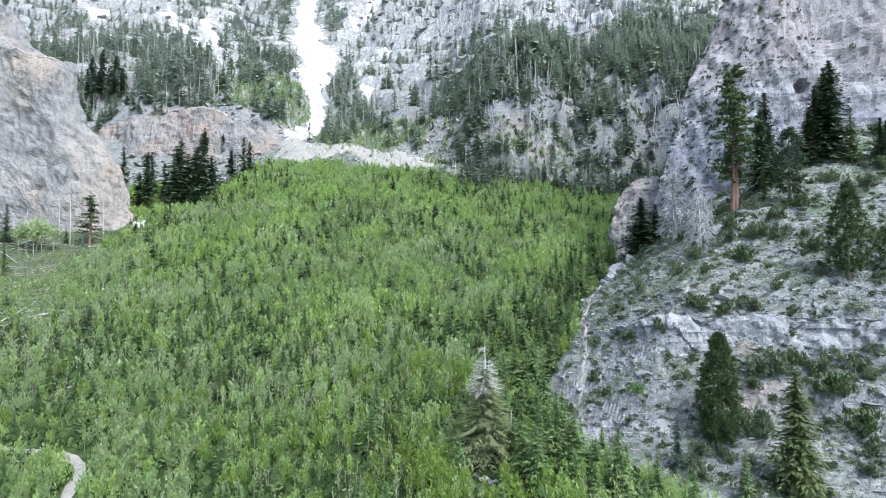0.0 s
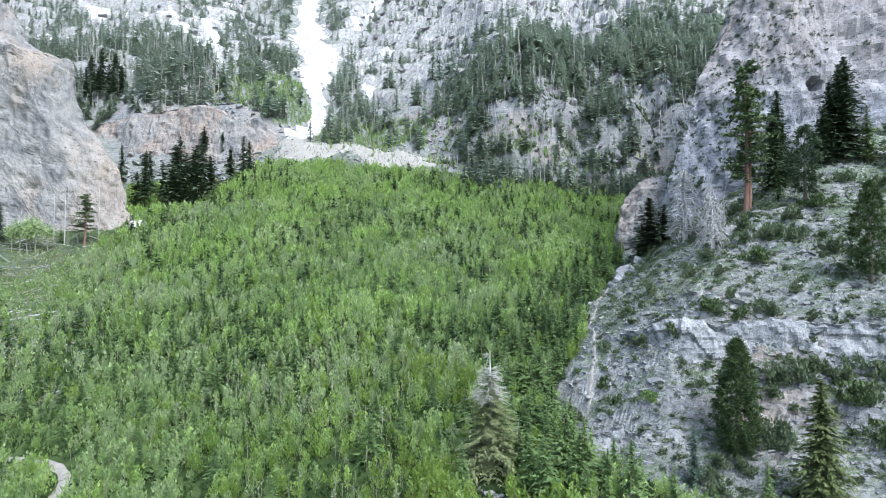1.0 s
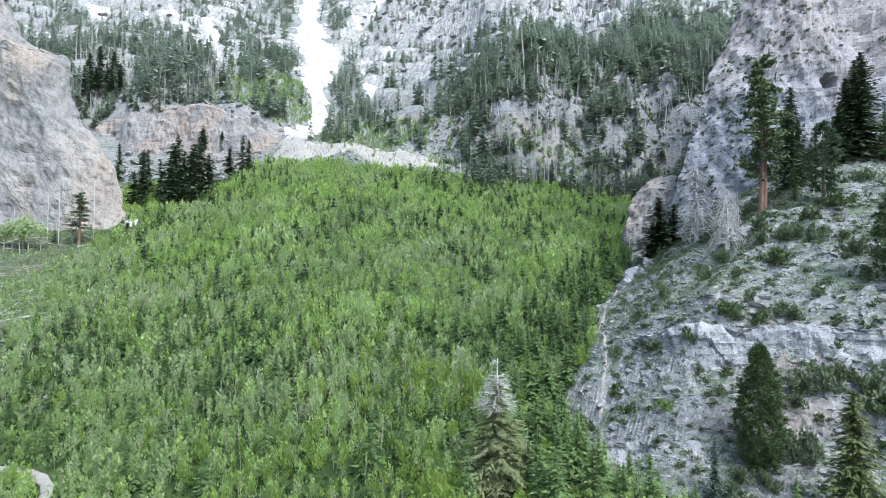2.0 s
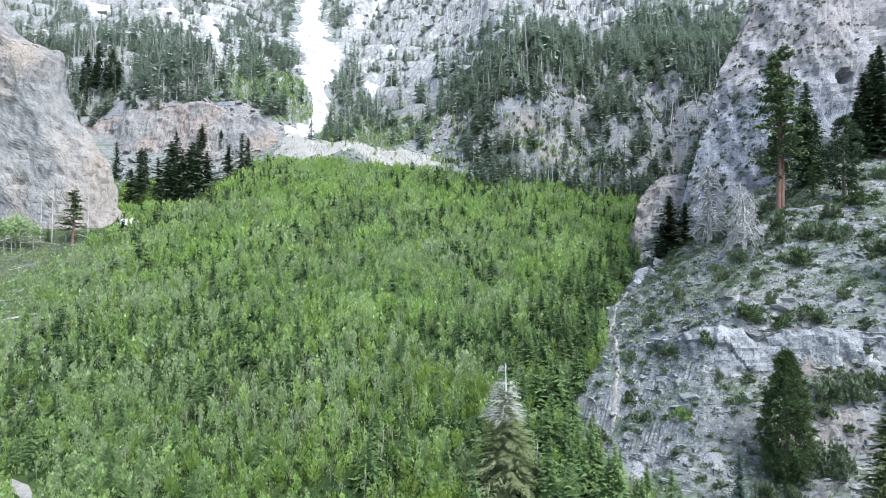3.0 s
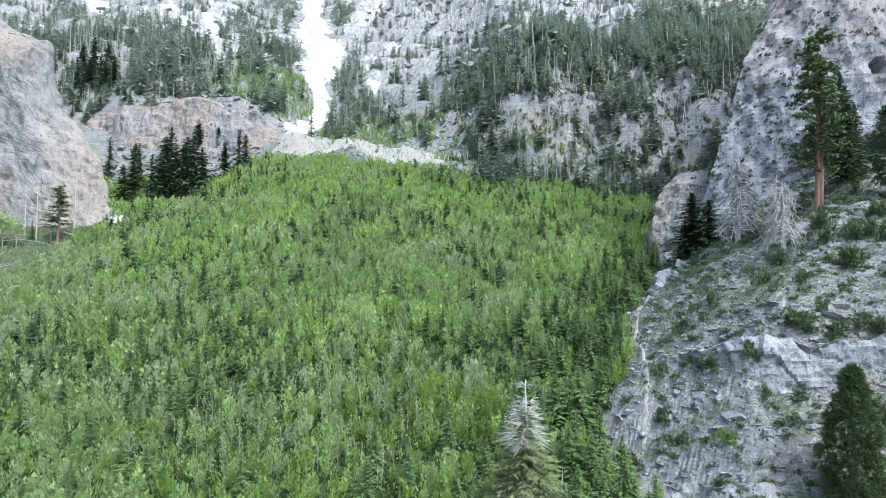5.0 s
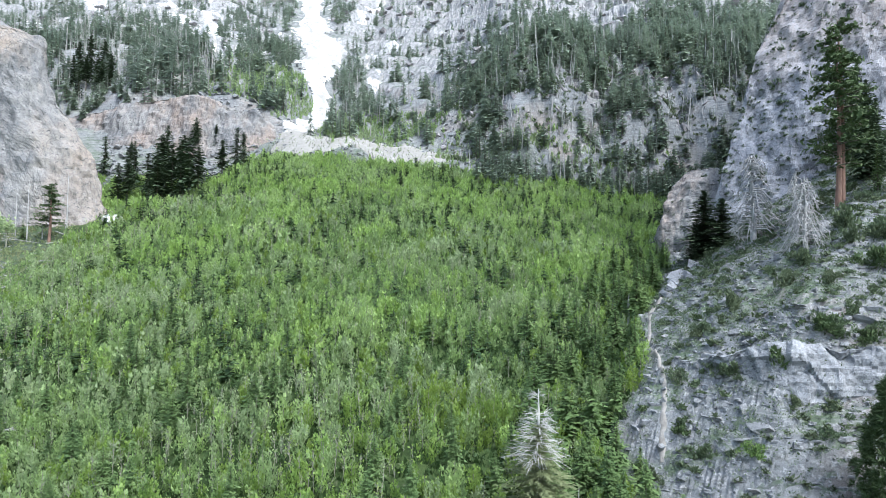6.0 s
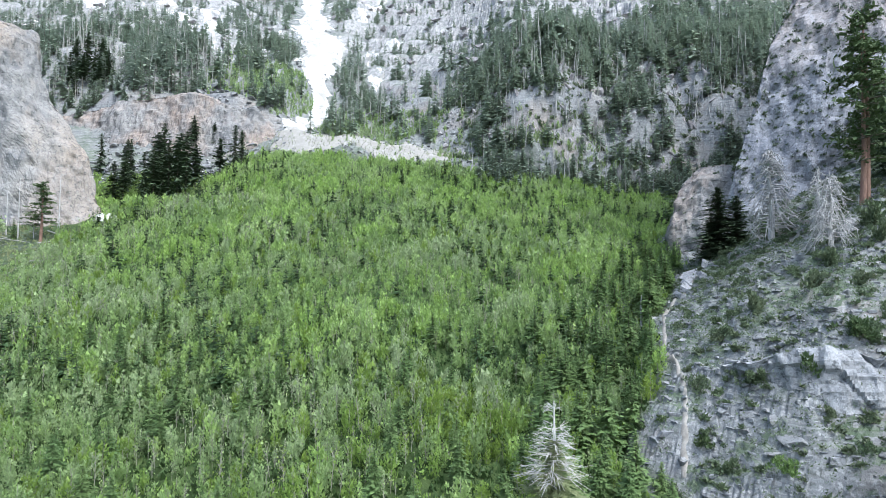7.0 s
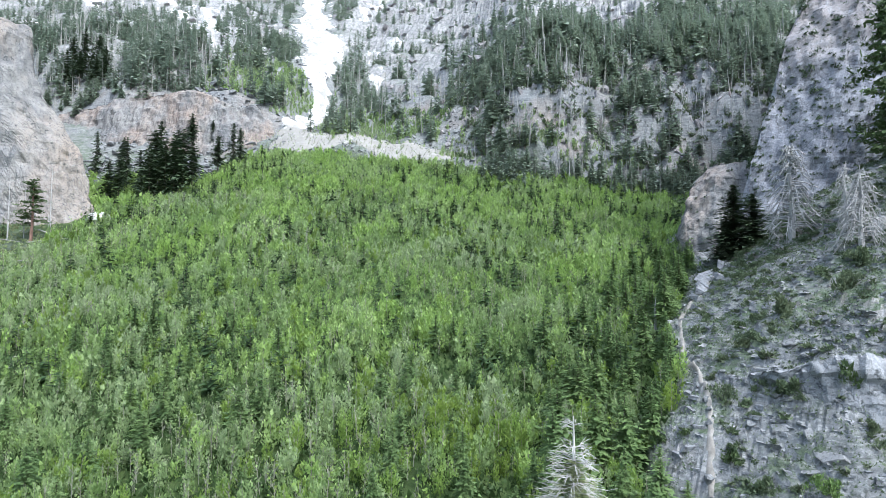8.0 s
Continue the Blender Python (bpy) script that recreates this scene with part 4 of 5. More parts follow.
def build_young_firs():
    src = [conifer("young_fir", needle_crown(190, 4, 0.28, 0.02, 40 + k, 0.3, 0.8, 0.62, 0.75), trunk_piece(0.95, 0.02, 5, 0, seed=k), YOUNG_FIR, BARK,
                   "young dark green fir standing in the aspen thicket", group="young firs on the fan") for k in range(3)]
    spots = []
    # a belt along the foot of the rocky slope
    x, y = jittered(-8, 46, 64, 165, 2.3)
    keep = on_fan(x, y) & (rng.random(len(x)) < 0.5 * belt(x, y)) & (away(x, y, TRAIL_RIGHT) > 1.5)
    spots += [(a, b, rng.uniform(4.0, 8.2)) for a, b in zip(x[keep], y[keep])]
    # single ones all over the lower fan
    x, y = jittered(-75, 25, 62, 130, 4.9)
    keep = on_fan(x, y) & in_view(x, y, -0.02) & (away(x, y, TRAIL_LEFT) > 2) & (rng.random(len(x)) < 0.45 + 0.35 * ramp(-x, 25, 45))
    spots += [(a, b, rng.uniform(3.6, 6.2)) for a, b in zip(x[keep], y[keep])]
    for i, (a, b, h) in enumerate(spots[:300]):
        ob = src[i] if i < 3 else copy_thing(src[i % 3], Matrix())
        place(ob, a, b, h, rng.uniform(0.95, 1.4), rng.uniform(0, 360))
    x, y = jittered(-110, 70, 112, 264, 3.7)
    keep = on_fan(x, y) & in_view(x, y) & (rng.random(len(x)) < 0.48 + 0.6 * fbm(x / 14, y / 14, 0, 13, 2)) & (rng.random(len(x)) > clearing(x, y))
    x, y = x[keep], y[keep]
    kinds = [far_conifer(80, 0.36, 0.02, 50 + k) for k in range(4)]
    ob = scatter("young_fir_scatter", kinds, lay(x, y), rng.lognormal(1.4, 0.22, len(x)).clip(2.6, 6.4), [FAN_FIR, BARK], soft=True)
    tagged(ob, "many small dark firs dotted over the green fan", "trees", kind="stuff")


build_young_firs()


GULLY_LINE = [(-84, 284), (-81, 299), (-78, 321), (-79, 331), (-86, 340), (-91, 350), (-95, 362), (-98, 396), (-108, 420), (-117, 436), (-121, 450), (-130, 483), (-139, 514), (-146, 540), (-154, 575)]
GULLY_HALF = [7, 5, 4.6, 6, 4.4, 10, 8.5, 12, 15, 18, 15, 7.8, 8.8, 9.5, 9]
CHUTES = [
    [(-134, 335), (-146, 346), (-160, 362), (-180, 395), (-192, 410)],
    [(-196, 415), (-209, 432), (-232, 456), (-253, 481)],
    [(-274, 437), (-309, 477), (-326, 492)],
    [(-59, 366), (-59, 374), (-61, 388)],
    [(-89, 462), (-88, 475), (-89, 516)],
    [(-155, 352), (-172, 392), (-192, 440), (-208, 480)],
    [(-64, 428), (-52, 427)],
    [(-70, 408), (-71, 420)],
]


def build_forest():
    """The wooded mountainside behind, thin on the ledges and in the gully."""
    x, y = jittered(-420, 330, 244, 590, 2.75)
    keep = in_view(x, y, 0.04)
    x, y = x[keep], y[keep]
    e = 2.0
    slope = np.hypot(height(x + e, y) - height(x - e, y), height(x, y + e) - height(x, y - e)) / (2 * e)
    g = np.abs(x - gully_x(y))
    dens = 0.6 + 0.6 * fbm(x / 32, y / 32, 0, 111, 3) - 0.45 * ramp(slope, 0.9, 1.9)
    snow_half = np.interp(y, [p[1] for p in GULLY_LINE], GULLY_HALF)
    dens = dens * ramp(away(x, y, np.array(GULLY_LINE, float)) - snow_half, 0, 5) * (1 - 0.6 * ramp(y, 430, 560) * ramp(x, -150, -120)) * np.where(x > 5, ramp(y + 0.12 * x + 5 * fbm(x / 12, 0, 0, 3, 2), 250, 258), ramp(y + 4 * fbm(x / 12, 0, 0, 3, 2), 286, 294))
    dens = np.where((x > 0) & (y < 338), np.maximum(dens, 0.58 * (1 - 0.75 * np.exp(-((x - 97) / 14) ** 2 - ((y - 285) / 16) ** 2)) * ramp(y + 0.12 * x + 5 * fbm(x / 12, 0, 0, 3, 2), 248, 256) * ramp(g, 14, 30)), dens)
    dens = dens * (1 - 0.66 * ramp(y + 10 * fbm(x / 20, y / 20, 0, 119, 2), 338, 372) * ramp(x, -48, -12) * (1 - 0.7 * ramp(x, 75, 115)))
    dens = np.where((x < -125) & (y < np.where(x < -150, 385, 345)), np.maximum(dens, 0.75 * ramp(y, 286, 294)), dens)
    dens = np.where(x < -150, np.maximum(dens, 0.5 * ramp(y, 380, 390)), dens)
    left_brush = np.exp(-((x + 104) / 22) ** 2 - ((y - 322) / 22) ** 2)
    right_brush = np.exp(-((x + 46) / 26) ** 2 - ((y - 300) / 12) ** 2)
    dens = dens * (1 - 0.95 * left_brush) * (1 - 0.85 * right_brush)
    keep = rng.random(len(x)) < dens
    for line in CHUTES:
        keep &= away(x, y + 4, np.array(line, float)) > 6.5
    x, y = x[keep], y[keep]
    far = y > 380
    near_kinds = [far_conifer(86, 0.19 + 0.03 * k, 0.08, 60 + k) for k in range(4)]
    far_kinds = [far_conifer(52, 0.2 + 0.03 * k, 0.05, 70 + k) for k in range(4)]
    tall = (11 + rng.normal(0, 3.2, len(x)) + 3 * fbm(x / 25, y / 25, 0, 115, 2)).clip(4.5, 19)
    tall = tall * np.where(far, 0.72, 1.0)
    dead = rng.random(len(x)) < 0.24 + 0.3 * ramp(-x - 0.2 * y, 60, 160) + 0.35 * ramp(fbm(x / 40, y / 40, 0, 117, 2), 0.05, 0.6)
    # the front row, one by one
    alive = np.nonzero(~dead & (y < 330))[0]
    front = alive[np.argsort(y[alive] + 0.12 * x[alive])][:190]
    def needles_only(v, t, s):
        return v, t[s == 0], s[s == 0]

    src = [conifer("mountain_fir", needles_only(*far_conifer(230, 0.2 + 0.02 * k, 0.08, 560 + k)), trunk_piece(0.95, 0.012, 5, 0, 0.003, k), HAZED_FOREST, BARK,
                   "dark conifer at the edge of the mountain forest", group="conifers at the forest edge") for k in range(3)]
    for n, i in enumerate(front):
        ob = src[n] if n < 3 else copy_thing(src[n % 3], Matrix())
        place(ob, x[i], y[i], float(tall[i]) * 0.92, rng.uniform(0.85, 1.2), rng.uniform(0, 360), 0.4)
    gone = np.zeros(len(x), bool)
    gone[front] = True
    x, y, tall, dead, far = x[~gone], y[~gone], tall[~gone], dead[~gone], far[~gone]
    wide = rng.uniform(0.7, 1.45, len(x))
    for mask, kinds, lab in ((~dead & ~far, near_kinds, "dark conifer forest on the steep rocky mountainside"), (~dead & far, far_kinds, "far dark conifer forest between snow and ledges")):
        ob = scatter("conifer_forest", kinds, lay(x[mask], y[mask], 0.4), np.stack([tall[mask] * wide[mask], tall[mask] * wide[mask], tall[mask]], 1), [HAZED_FOREST, BARK], lean=0.03, soft=True)
        tagged(ob, lab, "forest", kind="stuff")
    ob = scatter("dead_forest", [snag_template(80 + k, 4) for k in range(4)], lay(x[dead], y[dead], 0.4), np.stack([tall[dead] * 1.15, tall[dead] * 1.15, tall[dead]], 1) * 0.92, [GREY_SNAG, GREY_SNAG], lean=0.04)
    tagged(ob, "bleached dead standing trunks among the conifers", "dead trees", kind="stuff")
    # trees and scrub that cling to the steep cliff band
    x, y = jittered(-4, 135, 256, 322, 1.9)
    cover = 0.2 + 0.8 * fbm(x / 17, y / 12, 0, 151, 3) - 0.5 * np.exp(-((x - 90) / 13) ** 2 - ((y - 288) / 9) ** 2) - 0.3 * np.exp(-((x - 25) / 22) ** 2 - ((y - 271) / 6) ** 2)
    keep = (rng.random(len(x)) < cover) & in_view(x, y)
    x, y = x[keep], y[keep]
    size = rng.uniform(5, 14, len(x))
    ob = scatter("conifer_forest", near_kinds, lay(x, y, 0.5), np.stack([size * 1.15, size * 1.15, size], 1), [HAZED_FOREST, BARK], lean=0.03, soft=True)
    tagged(ob, "conifers clinging to the steep limestone band", "forest", kind="stuff")
    x, y = jittered(-4, 135, 258, 322, 3.6)
    keep = (rng.random(len(x)) < 0.3 + 0.5 * fbm(x / 14, y / 14, 0, 155, 2)) & in_view(x, y)
    size = rng.uniform(6, 15, keep.sum())
    ob = scatter("dead_forest", [snag_template(88 + k, 7) for k in range(4)], lay(x[keep], y[keep], 0.4), np.stack([size * 1.4, size * 1.4, size], 1), [ASH_WOOD, ASH_WOOD], lean=0.06)
    tagged(ob, "bleached dead trunks on the steep limestone band", "dead trees", kind="stuff")
    x, y = jittered(-8, 140, 254, 335, 1.9)
    keep = (rng.random(len(x)) < 0.5 + 0.7 * fbm(x / 10, y / 8, 0, 153, 3)) & in_view(x, y)
    ob = scatter("cliff_scrub", [shrub_template(156 + k, 34, 0.2, 0.8) for k in range(4)], lay(x[keep], y[keep], 0.1), rng.uniform(1.2, 3.2, keep.sum()), [SHRUB, BARK], soft=True)
    tagged(ob, "olive scrub on the ledges of the cliff band", "scrub", kind="stuff")
    # light green brush beside the gully
    x, y = jittered(-135, 110, 258, 345, 1.7)
    d = 2.4 * np.exp(-((x + 104) / 24) ** 2 - ((y - 322) / 20) ** 2) + 1.8 * np.exp(-((x + 46) / 26) ** 2 - ((y - 301) / 12) ** 2) + 1.1 * np.exp(-((x - 45) / 45) ** 2 - ((y + 0.12 * x - 272) / 6) ** 2)
    keep = (rng.random(len(x)) < d) & (away(x, y, np.array(GULLY_LINE, float)) > np.interp(y, [p[1] for p in GULLY_LINE], GULLY_HALF) + 1)
    ob = scatter("brush", [aspen_template(46, 90 + k, 0.09, 0.3) for k in range(3)], lay(x[keep], y[keep]), rng.uniform(1.8, 3.8, keep.sum()), [ASPEN, ASPEN_BARK], soft=True)
    tagged(ob, "low yellow-green brush beside the snow gully", "brush", kind="stuff")


build_forest()


# ---- snow ----
def snowfield(name, line, widths, label, lift=0.5, rough=0.35, seed=0, nu=60, nv=14, across=(1, 0), mat=None):
    """Old snow lying along a plan line, with a ragged rim."""
    p, w = np.array(line, float), np.array(widths, float)
    s = np.linspace(0, len(p) - 1, nu)
    cx, cy, cw = (np.interp(s, np.arange(len(p)), a) for a in (p[:, 0], p[:, 1], w))
    nx, ny = across
    v = np.linspace(-1, 1, nv)[:, None]
    edge = np.where(v < 0, 1 + rough * fbm(cy / 7 + cx / 7, 0, 0, seed, 3), 1 + rough * fbm(cy / 7 + cx / 7, 9, 0, seed, 3))
    x, y = cx + nx * v * cw * edge, cy + ny * v * cw * edge
    ends = np.minimum(1, np.minimum(s, len(p) - 1 - s) / 0.5)
    z = height(x, y) + lift * (1 - np.abs(v) ** 3) * 1.6 * ends - 0.3 + 0.3 * fbm(x / 5, y / 5, 0, seed, 2)
    me = mesh_of(name, np.stack([x, y, z], 2).reshape(-1, 3), grid_tris(nu, nv), [mat or SNOW], smooth=True)
    return tagged(new(name, me), label, "snow", kind="structure")


# ---- things on the rocky slope ----
def shrub(kind_seed, mat, label, leaves=1000, leaf=0.05, group="shrubs on the rocky slope"):
    v, t, s = shrub_template(kind_seed, leaves, leaf, fine=True)
    base = new("shrub")
    tagged(base, label, "shrub", group)
    wood = s == 1
    part("stem", (v, t[wood], s[wood] * 0), [BARK], base)
    part("foliage", (v, t[~wood], s[~wood]), [mat], base)
    return base


def set_shrub(ob, x, y, wide, tall=0.75):
    ob.matrix_basis = pose(*stand(x, y, 0.1), 0, 0, rng.uniform(0, 360)) @ Matrix.Diagonal((wide, wide, wide * tall, 1))


def build_shrubs():
    kinds = [shrub(300 + k, m, lab) for k, (m, lab) in enumerate((
        (SHRUB, "rounded grey-green mountain shrub on limestone scree"), (PINE, "dark green juniper shrub on a rock ledge"),
        (UPPER_UNDER, "fresh green leafy shrub on the scree"), (SAGE, "low grey-green shrub among pale stones")))]
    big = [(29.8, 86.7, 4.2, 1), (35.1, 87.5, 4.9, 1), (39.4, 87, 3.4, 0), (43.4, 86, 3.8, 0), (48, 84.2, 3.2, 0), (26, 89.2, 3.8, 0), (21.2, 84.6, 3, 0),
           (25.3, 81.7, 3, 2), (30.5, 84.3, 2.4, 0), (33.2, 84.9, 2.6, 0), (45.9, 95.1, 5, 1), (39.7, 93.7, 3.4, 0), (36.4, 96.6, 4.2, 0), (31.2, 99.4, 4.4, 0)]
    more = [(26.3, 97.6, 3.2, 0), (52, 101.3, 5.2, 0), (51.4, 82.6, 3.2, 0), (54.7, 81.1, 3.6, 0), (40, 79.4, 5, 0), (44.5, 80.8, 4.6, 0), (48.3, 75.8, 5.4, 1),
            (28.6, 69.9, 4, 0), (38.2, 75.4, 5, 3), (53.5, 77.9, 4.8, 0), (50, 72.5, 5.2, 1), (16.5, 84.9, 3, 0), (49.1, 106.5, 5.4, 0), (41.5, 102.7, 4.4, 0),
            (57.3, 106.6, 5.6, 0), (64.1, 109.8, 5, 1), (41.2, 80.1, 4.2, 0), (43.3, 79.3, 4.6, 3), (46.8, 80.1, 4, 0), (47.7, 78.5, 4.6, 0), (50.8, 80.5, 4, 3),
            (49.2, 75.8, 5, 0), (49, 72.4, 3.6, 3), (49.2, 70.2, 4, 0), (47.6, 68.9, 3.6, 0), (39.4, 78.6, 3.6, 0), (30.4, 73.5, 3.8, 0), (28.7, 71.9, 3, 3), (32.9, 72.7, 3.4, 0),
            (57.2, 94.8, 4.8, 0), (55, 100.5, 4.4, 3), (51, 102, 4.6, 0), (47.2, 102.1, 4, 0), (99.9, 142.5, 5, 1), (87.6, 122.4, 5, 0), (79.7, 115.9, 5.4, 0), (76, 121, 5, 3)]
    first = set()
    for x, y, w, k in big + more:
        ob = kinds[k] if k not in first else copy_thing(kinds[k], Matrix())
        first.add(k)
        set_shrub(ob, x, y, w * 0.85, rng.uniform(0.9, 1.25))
    x, y = jittered(14, 110, 66, 142, 3.0)
    d = 0.34 + 0.5 * fbm(x / 8, y / 8, 0, 121, 3)
    keep = (rng.random(len(x)) < d) & (rocky(x, y) > 0.6) & (y < 150) & in_view(x, y, 0.0) & (away(x, y, TRAIL_RIGHT) > 1.0)
    for a, b in rng.permutation(np.stack([x[keep], y[keep]], 1))[:210]:
        k = rng.choice([0, 3, 3, 0, 1, 3])
        set_shrub(copy_thing(kinds[k], Matrix()), a, b, rng.uniform(1.0, 3.0), rng.uniform(0.65, 1.1))
    # low scrub that covers the benches, too much to count
    x, y = jittered(9, 115, 62, 145, 1.5)
    d = 0.52 + 0.8 * fbm(x / 9, y / 5, 0, 125, 3)
    keep = (rng.random(len(x)) < d) & (rocky(x, y) > 0.5) & (y < 150) & in_view(x, y, 0.02) & (away(x, y, TRAIL_RIGHT) > 0.9)
    ob = scatter("scrub", [shrub_template(336 + k, 70, 0.13, 0.8) for k in range(4)], lay(x[keep], y[keep], 0.1), rng.uniform(0.6, 1.7, keep.sum())[:, None] * [1.15, 1.15, 0.8], [SHRUB, BARK], soft=True)
    tagged(ob, "grey-green low scrub spread over the limestone benches", "scrub", kind="stuff")
    # tufts and seedlings, too many to count
    x, y = jittered(12, 120, 62, 145, 0.62)
    d = 0.68 + 0.6 * fbm(x / 6, y / 6, 0, 131, 3)
    keep = (rng.random(len(x)) < d) & (rocky(x, y) > 0.6) & (y < 150) & in_view(x, y, 0.02) & (away(x, y, TRAIL_RIGHT) > 0.7)
    ob = scatter("herbs", [undergrowth_template(330 + k, 16, 0.45) for k in range(4)], lay(x[keep], y[keep], 0.05), rng.uniform(0.5, 1.3, keep.sum())[:, None] * [1.0, 1.0, 0.7], [SAGE])
    tagged(ob, "low grey-green herbs and seedlings between the stones", "herbs", kind="stuff")


def build_stones():
    kinds = [rock_template(340 + k) for k in range(6)]
    x, y = jittered(12, 125, 62, 145, 0.8)
    d = 0.4 + 0.5 * fbm(x / 7, y / 7, 0, 141, 3)
    keep = (rng.random(len(x)) < d) & (rocky(x, y) > 0.6) & (y < 150) & in_view(x, y, 0.02)
    n = keep.sum()
    size = rng.lognormal(-0.9, 0.5, n).clip(0.15, 1.3)
    ob = scatter("scree_stones", [rock_template(350 + k, 1) for k in range(5)], lay(x[keep], y[keep], 0.05), np.stack([size * 1.25, size, size * 0.8], 1), [BOULDER], lean=0.2)
    tagged(ob, "loose pale limestone stones on the slope", "stones", kind="stuff")
    # bedded slabs lying along the contours
    x, y = jittered(10, 90, 62, 136, 0.52)
    e = 0.6
    gx, gy = height(x + e, y) - height(x - e, y), height(x, y + e) - height(x, y - e)
    keep = (rng.random(len(x)) < 0.25 + 0.45 * ramp(np.hypot(gx, gy), 0.6, 1.8) + 0.4 * fbm(x / 9, y / 9, 0, 145, 2)) & (rocky(x, y) > 0.6) & in_view(x, y, 0.02) & (away(x, y, TRAIL_RIGHT) > 0.8)
    x, y, gx, gy = x[keep], y[keep], gx[keep], gy[keep]
    n = len(x)
    size = rng.lognormal(-1.35, 0.5, n).clip(0.1, 0.8)
    along = np.arctan2(gy, gx) + math.pi / 2 + rng.normal(0, 0.35, n)
    ob = scatter("bedded_slabs", [block_template(370 + k) for k in range(8)], lay(x, y, 0.05), np.stack([size * 1.7, size, size * rng.uniform(0.35, 0.8, n)], 1), [SLAB], lean=0.12, turn=along)
    tagged(ob, "flat grey limestone slabs cropping out along the slope", "slabs", kind="stuff")
    # single boulders
    src = []
    for k in range(6):
        v, t, s = kinds[k]
        src.append(tagged(new("boulder", mesh_of("boulder", v, t, [BOULDER], s)), "pale grey angular limestone boulder on the slope", "boulder", "boulders"))
    x, y = jittered(16, 105, 68, 140, 4.6)
    keep = (rng.random(len(x)) < 0.55) & (rocky(x, y) > 0.6) & (y < 150) & in_view(x, y, 0)
    for i, (a, b) in enumerate(rng.permutation(np.stack([x[keep], y[keep]], 1))[:130]):
        ob = src[i] if i < 6 else copy_thing(src[i % 6], Matrix())
        w = rng.uniform(0.8, 2.2)
        ob.matrix_basis = pose(*stand(a, b, 0.15 * w), rng.uniform(-15, 15), rng.uniform(-15, 15), rng.uniform(0, 360)) @ Matrix.Diagonal((w * 1.2, w, w * 0.8, 1))


def build_stony_patch():
    """Grey stones and thin scrub in a gap of the thicket near the dying spruce."""
    src = [tagged(new("boulder", mesh_of("boulder", *rock_template(395 + k, 2)[:2], [BOULDER])), "grey boulder in a gap of the thicket", "boulder", "boulders in the thicket") for k in range(3)]
    for i in range(16):
        ob = src[i] if i < 3 else copy_thing(src[i % 3], Matrix())
        w = rng.uniform(0.6, 1.7)
        ob.matrix_basis = pose(*stand(2.5 + rng.normal(0, 1.6), 68.5 + rng.normal(0, 0.9), 0.1 * w), 0, 0, rng.uniform(0, 360)) @ Matrix.Diagonal((w * 1.2, w, w, 1))


build_stony_patch()


def build_ledge_rows():
    """Bedded slabs that crop out along the two low cliff bands and over the slope."""
    src = [tagged(new("rock_outcrop", mesh_of("rock_outcrop", *rock_template(380 + k, 2)[:2], [BOULDER])), "angular grey limestone outcrop in the rock band", "rock", "outcrops of the rock bands") for k in range(6)]
    spots = []
    for s, x0, x1, step in ((93.4, 22, 76, 2.3), (94.4, 22, 76, 2.1), (99.5, 24, 76, 2.6)):
        for x in np.arange(x0, x1, step):
            y = s - 0.25 * x - 1.5 * float(fbm(x / 9, (s - 0.25 * x) / 9, 0, 11, 3))
            spots.append((x + rng.normal(0, 0.4), y + rng.normal(0, 0.3)))
    x, y = jittered(16, 80, 70, 112, 4.0)
    spots += list(zip(x, y))
    spots = [p for p in spots if rocky(np.array(p[0]), np.array(p[1])) > 0.6 and in_view(p[0], p[1], 0.0)][:300]
    for i, (x, y) in enumerate(spots):
        ob = src[i] if i < 6 else copy_thing(src[i % 6], Matrix())
        w = float(rng.lognormal(0.1, 0.35))
        ob.matrix_basis = pose(*stand(x, y, 0.1 * w), rng.normal(0, 9), rng.normal(0, 9), rng.uniform(0, 360)) @ Matrix.Diagonal((w * 1.3, w, w * rng.uniform(0.6, 1.3), 1))


def build_bare_slabs():
    """Pale bare slabs beside the head of the slope trail."""
    kinds = [block_template(392 + k) for k in range(3)]
    src = [tagged(new("flat_rock", mesh_of("flat_rock", v, t, [SLAB])), "pale bare limestone slab beside the footpath", "rock", "bare slabs by the trail") for v, t, _ in kinds]
    for i, (x, y, w) in enumerate(((37, 133.5, 4.6), (35.2, 130.6, 4), (33.4, 128, 3.4), (39.5, 134.5, 3.6), (36.6, 128.6, 2.8), (31.2, 124.4, 2.4), (30, 121, 1.8))):
        ob = src[i] if i < 3 else copy_thing(src[i % 3], Matrix())
        ob.matrix_basis = pose(*stand(x, y, -0.1), 24, -14, 35 + 12 * i) @ Matrix.Diagonal((w, 0.62 * w, 0.9, 1))


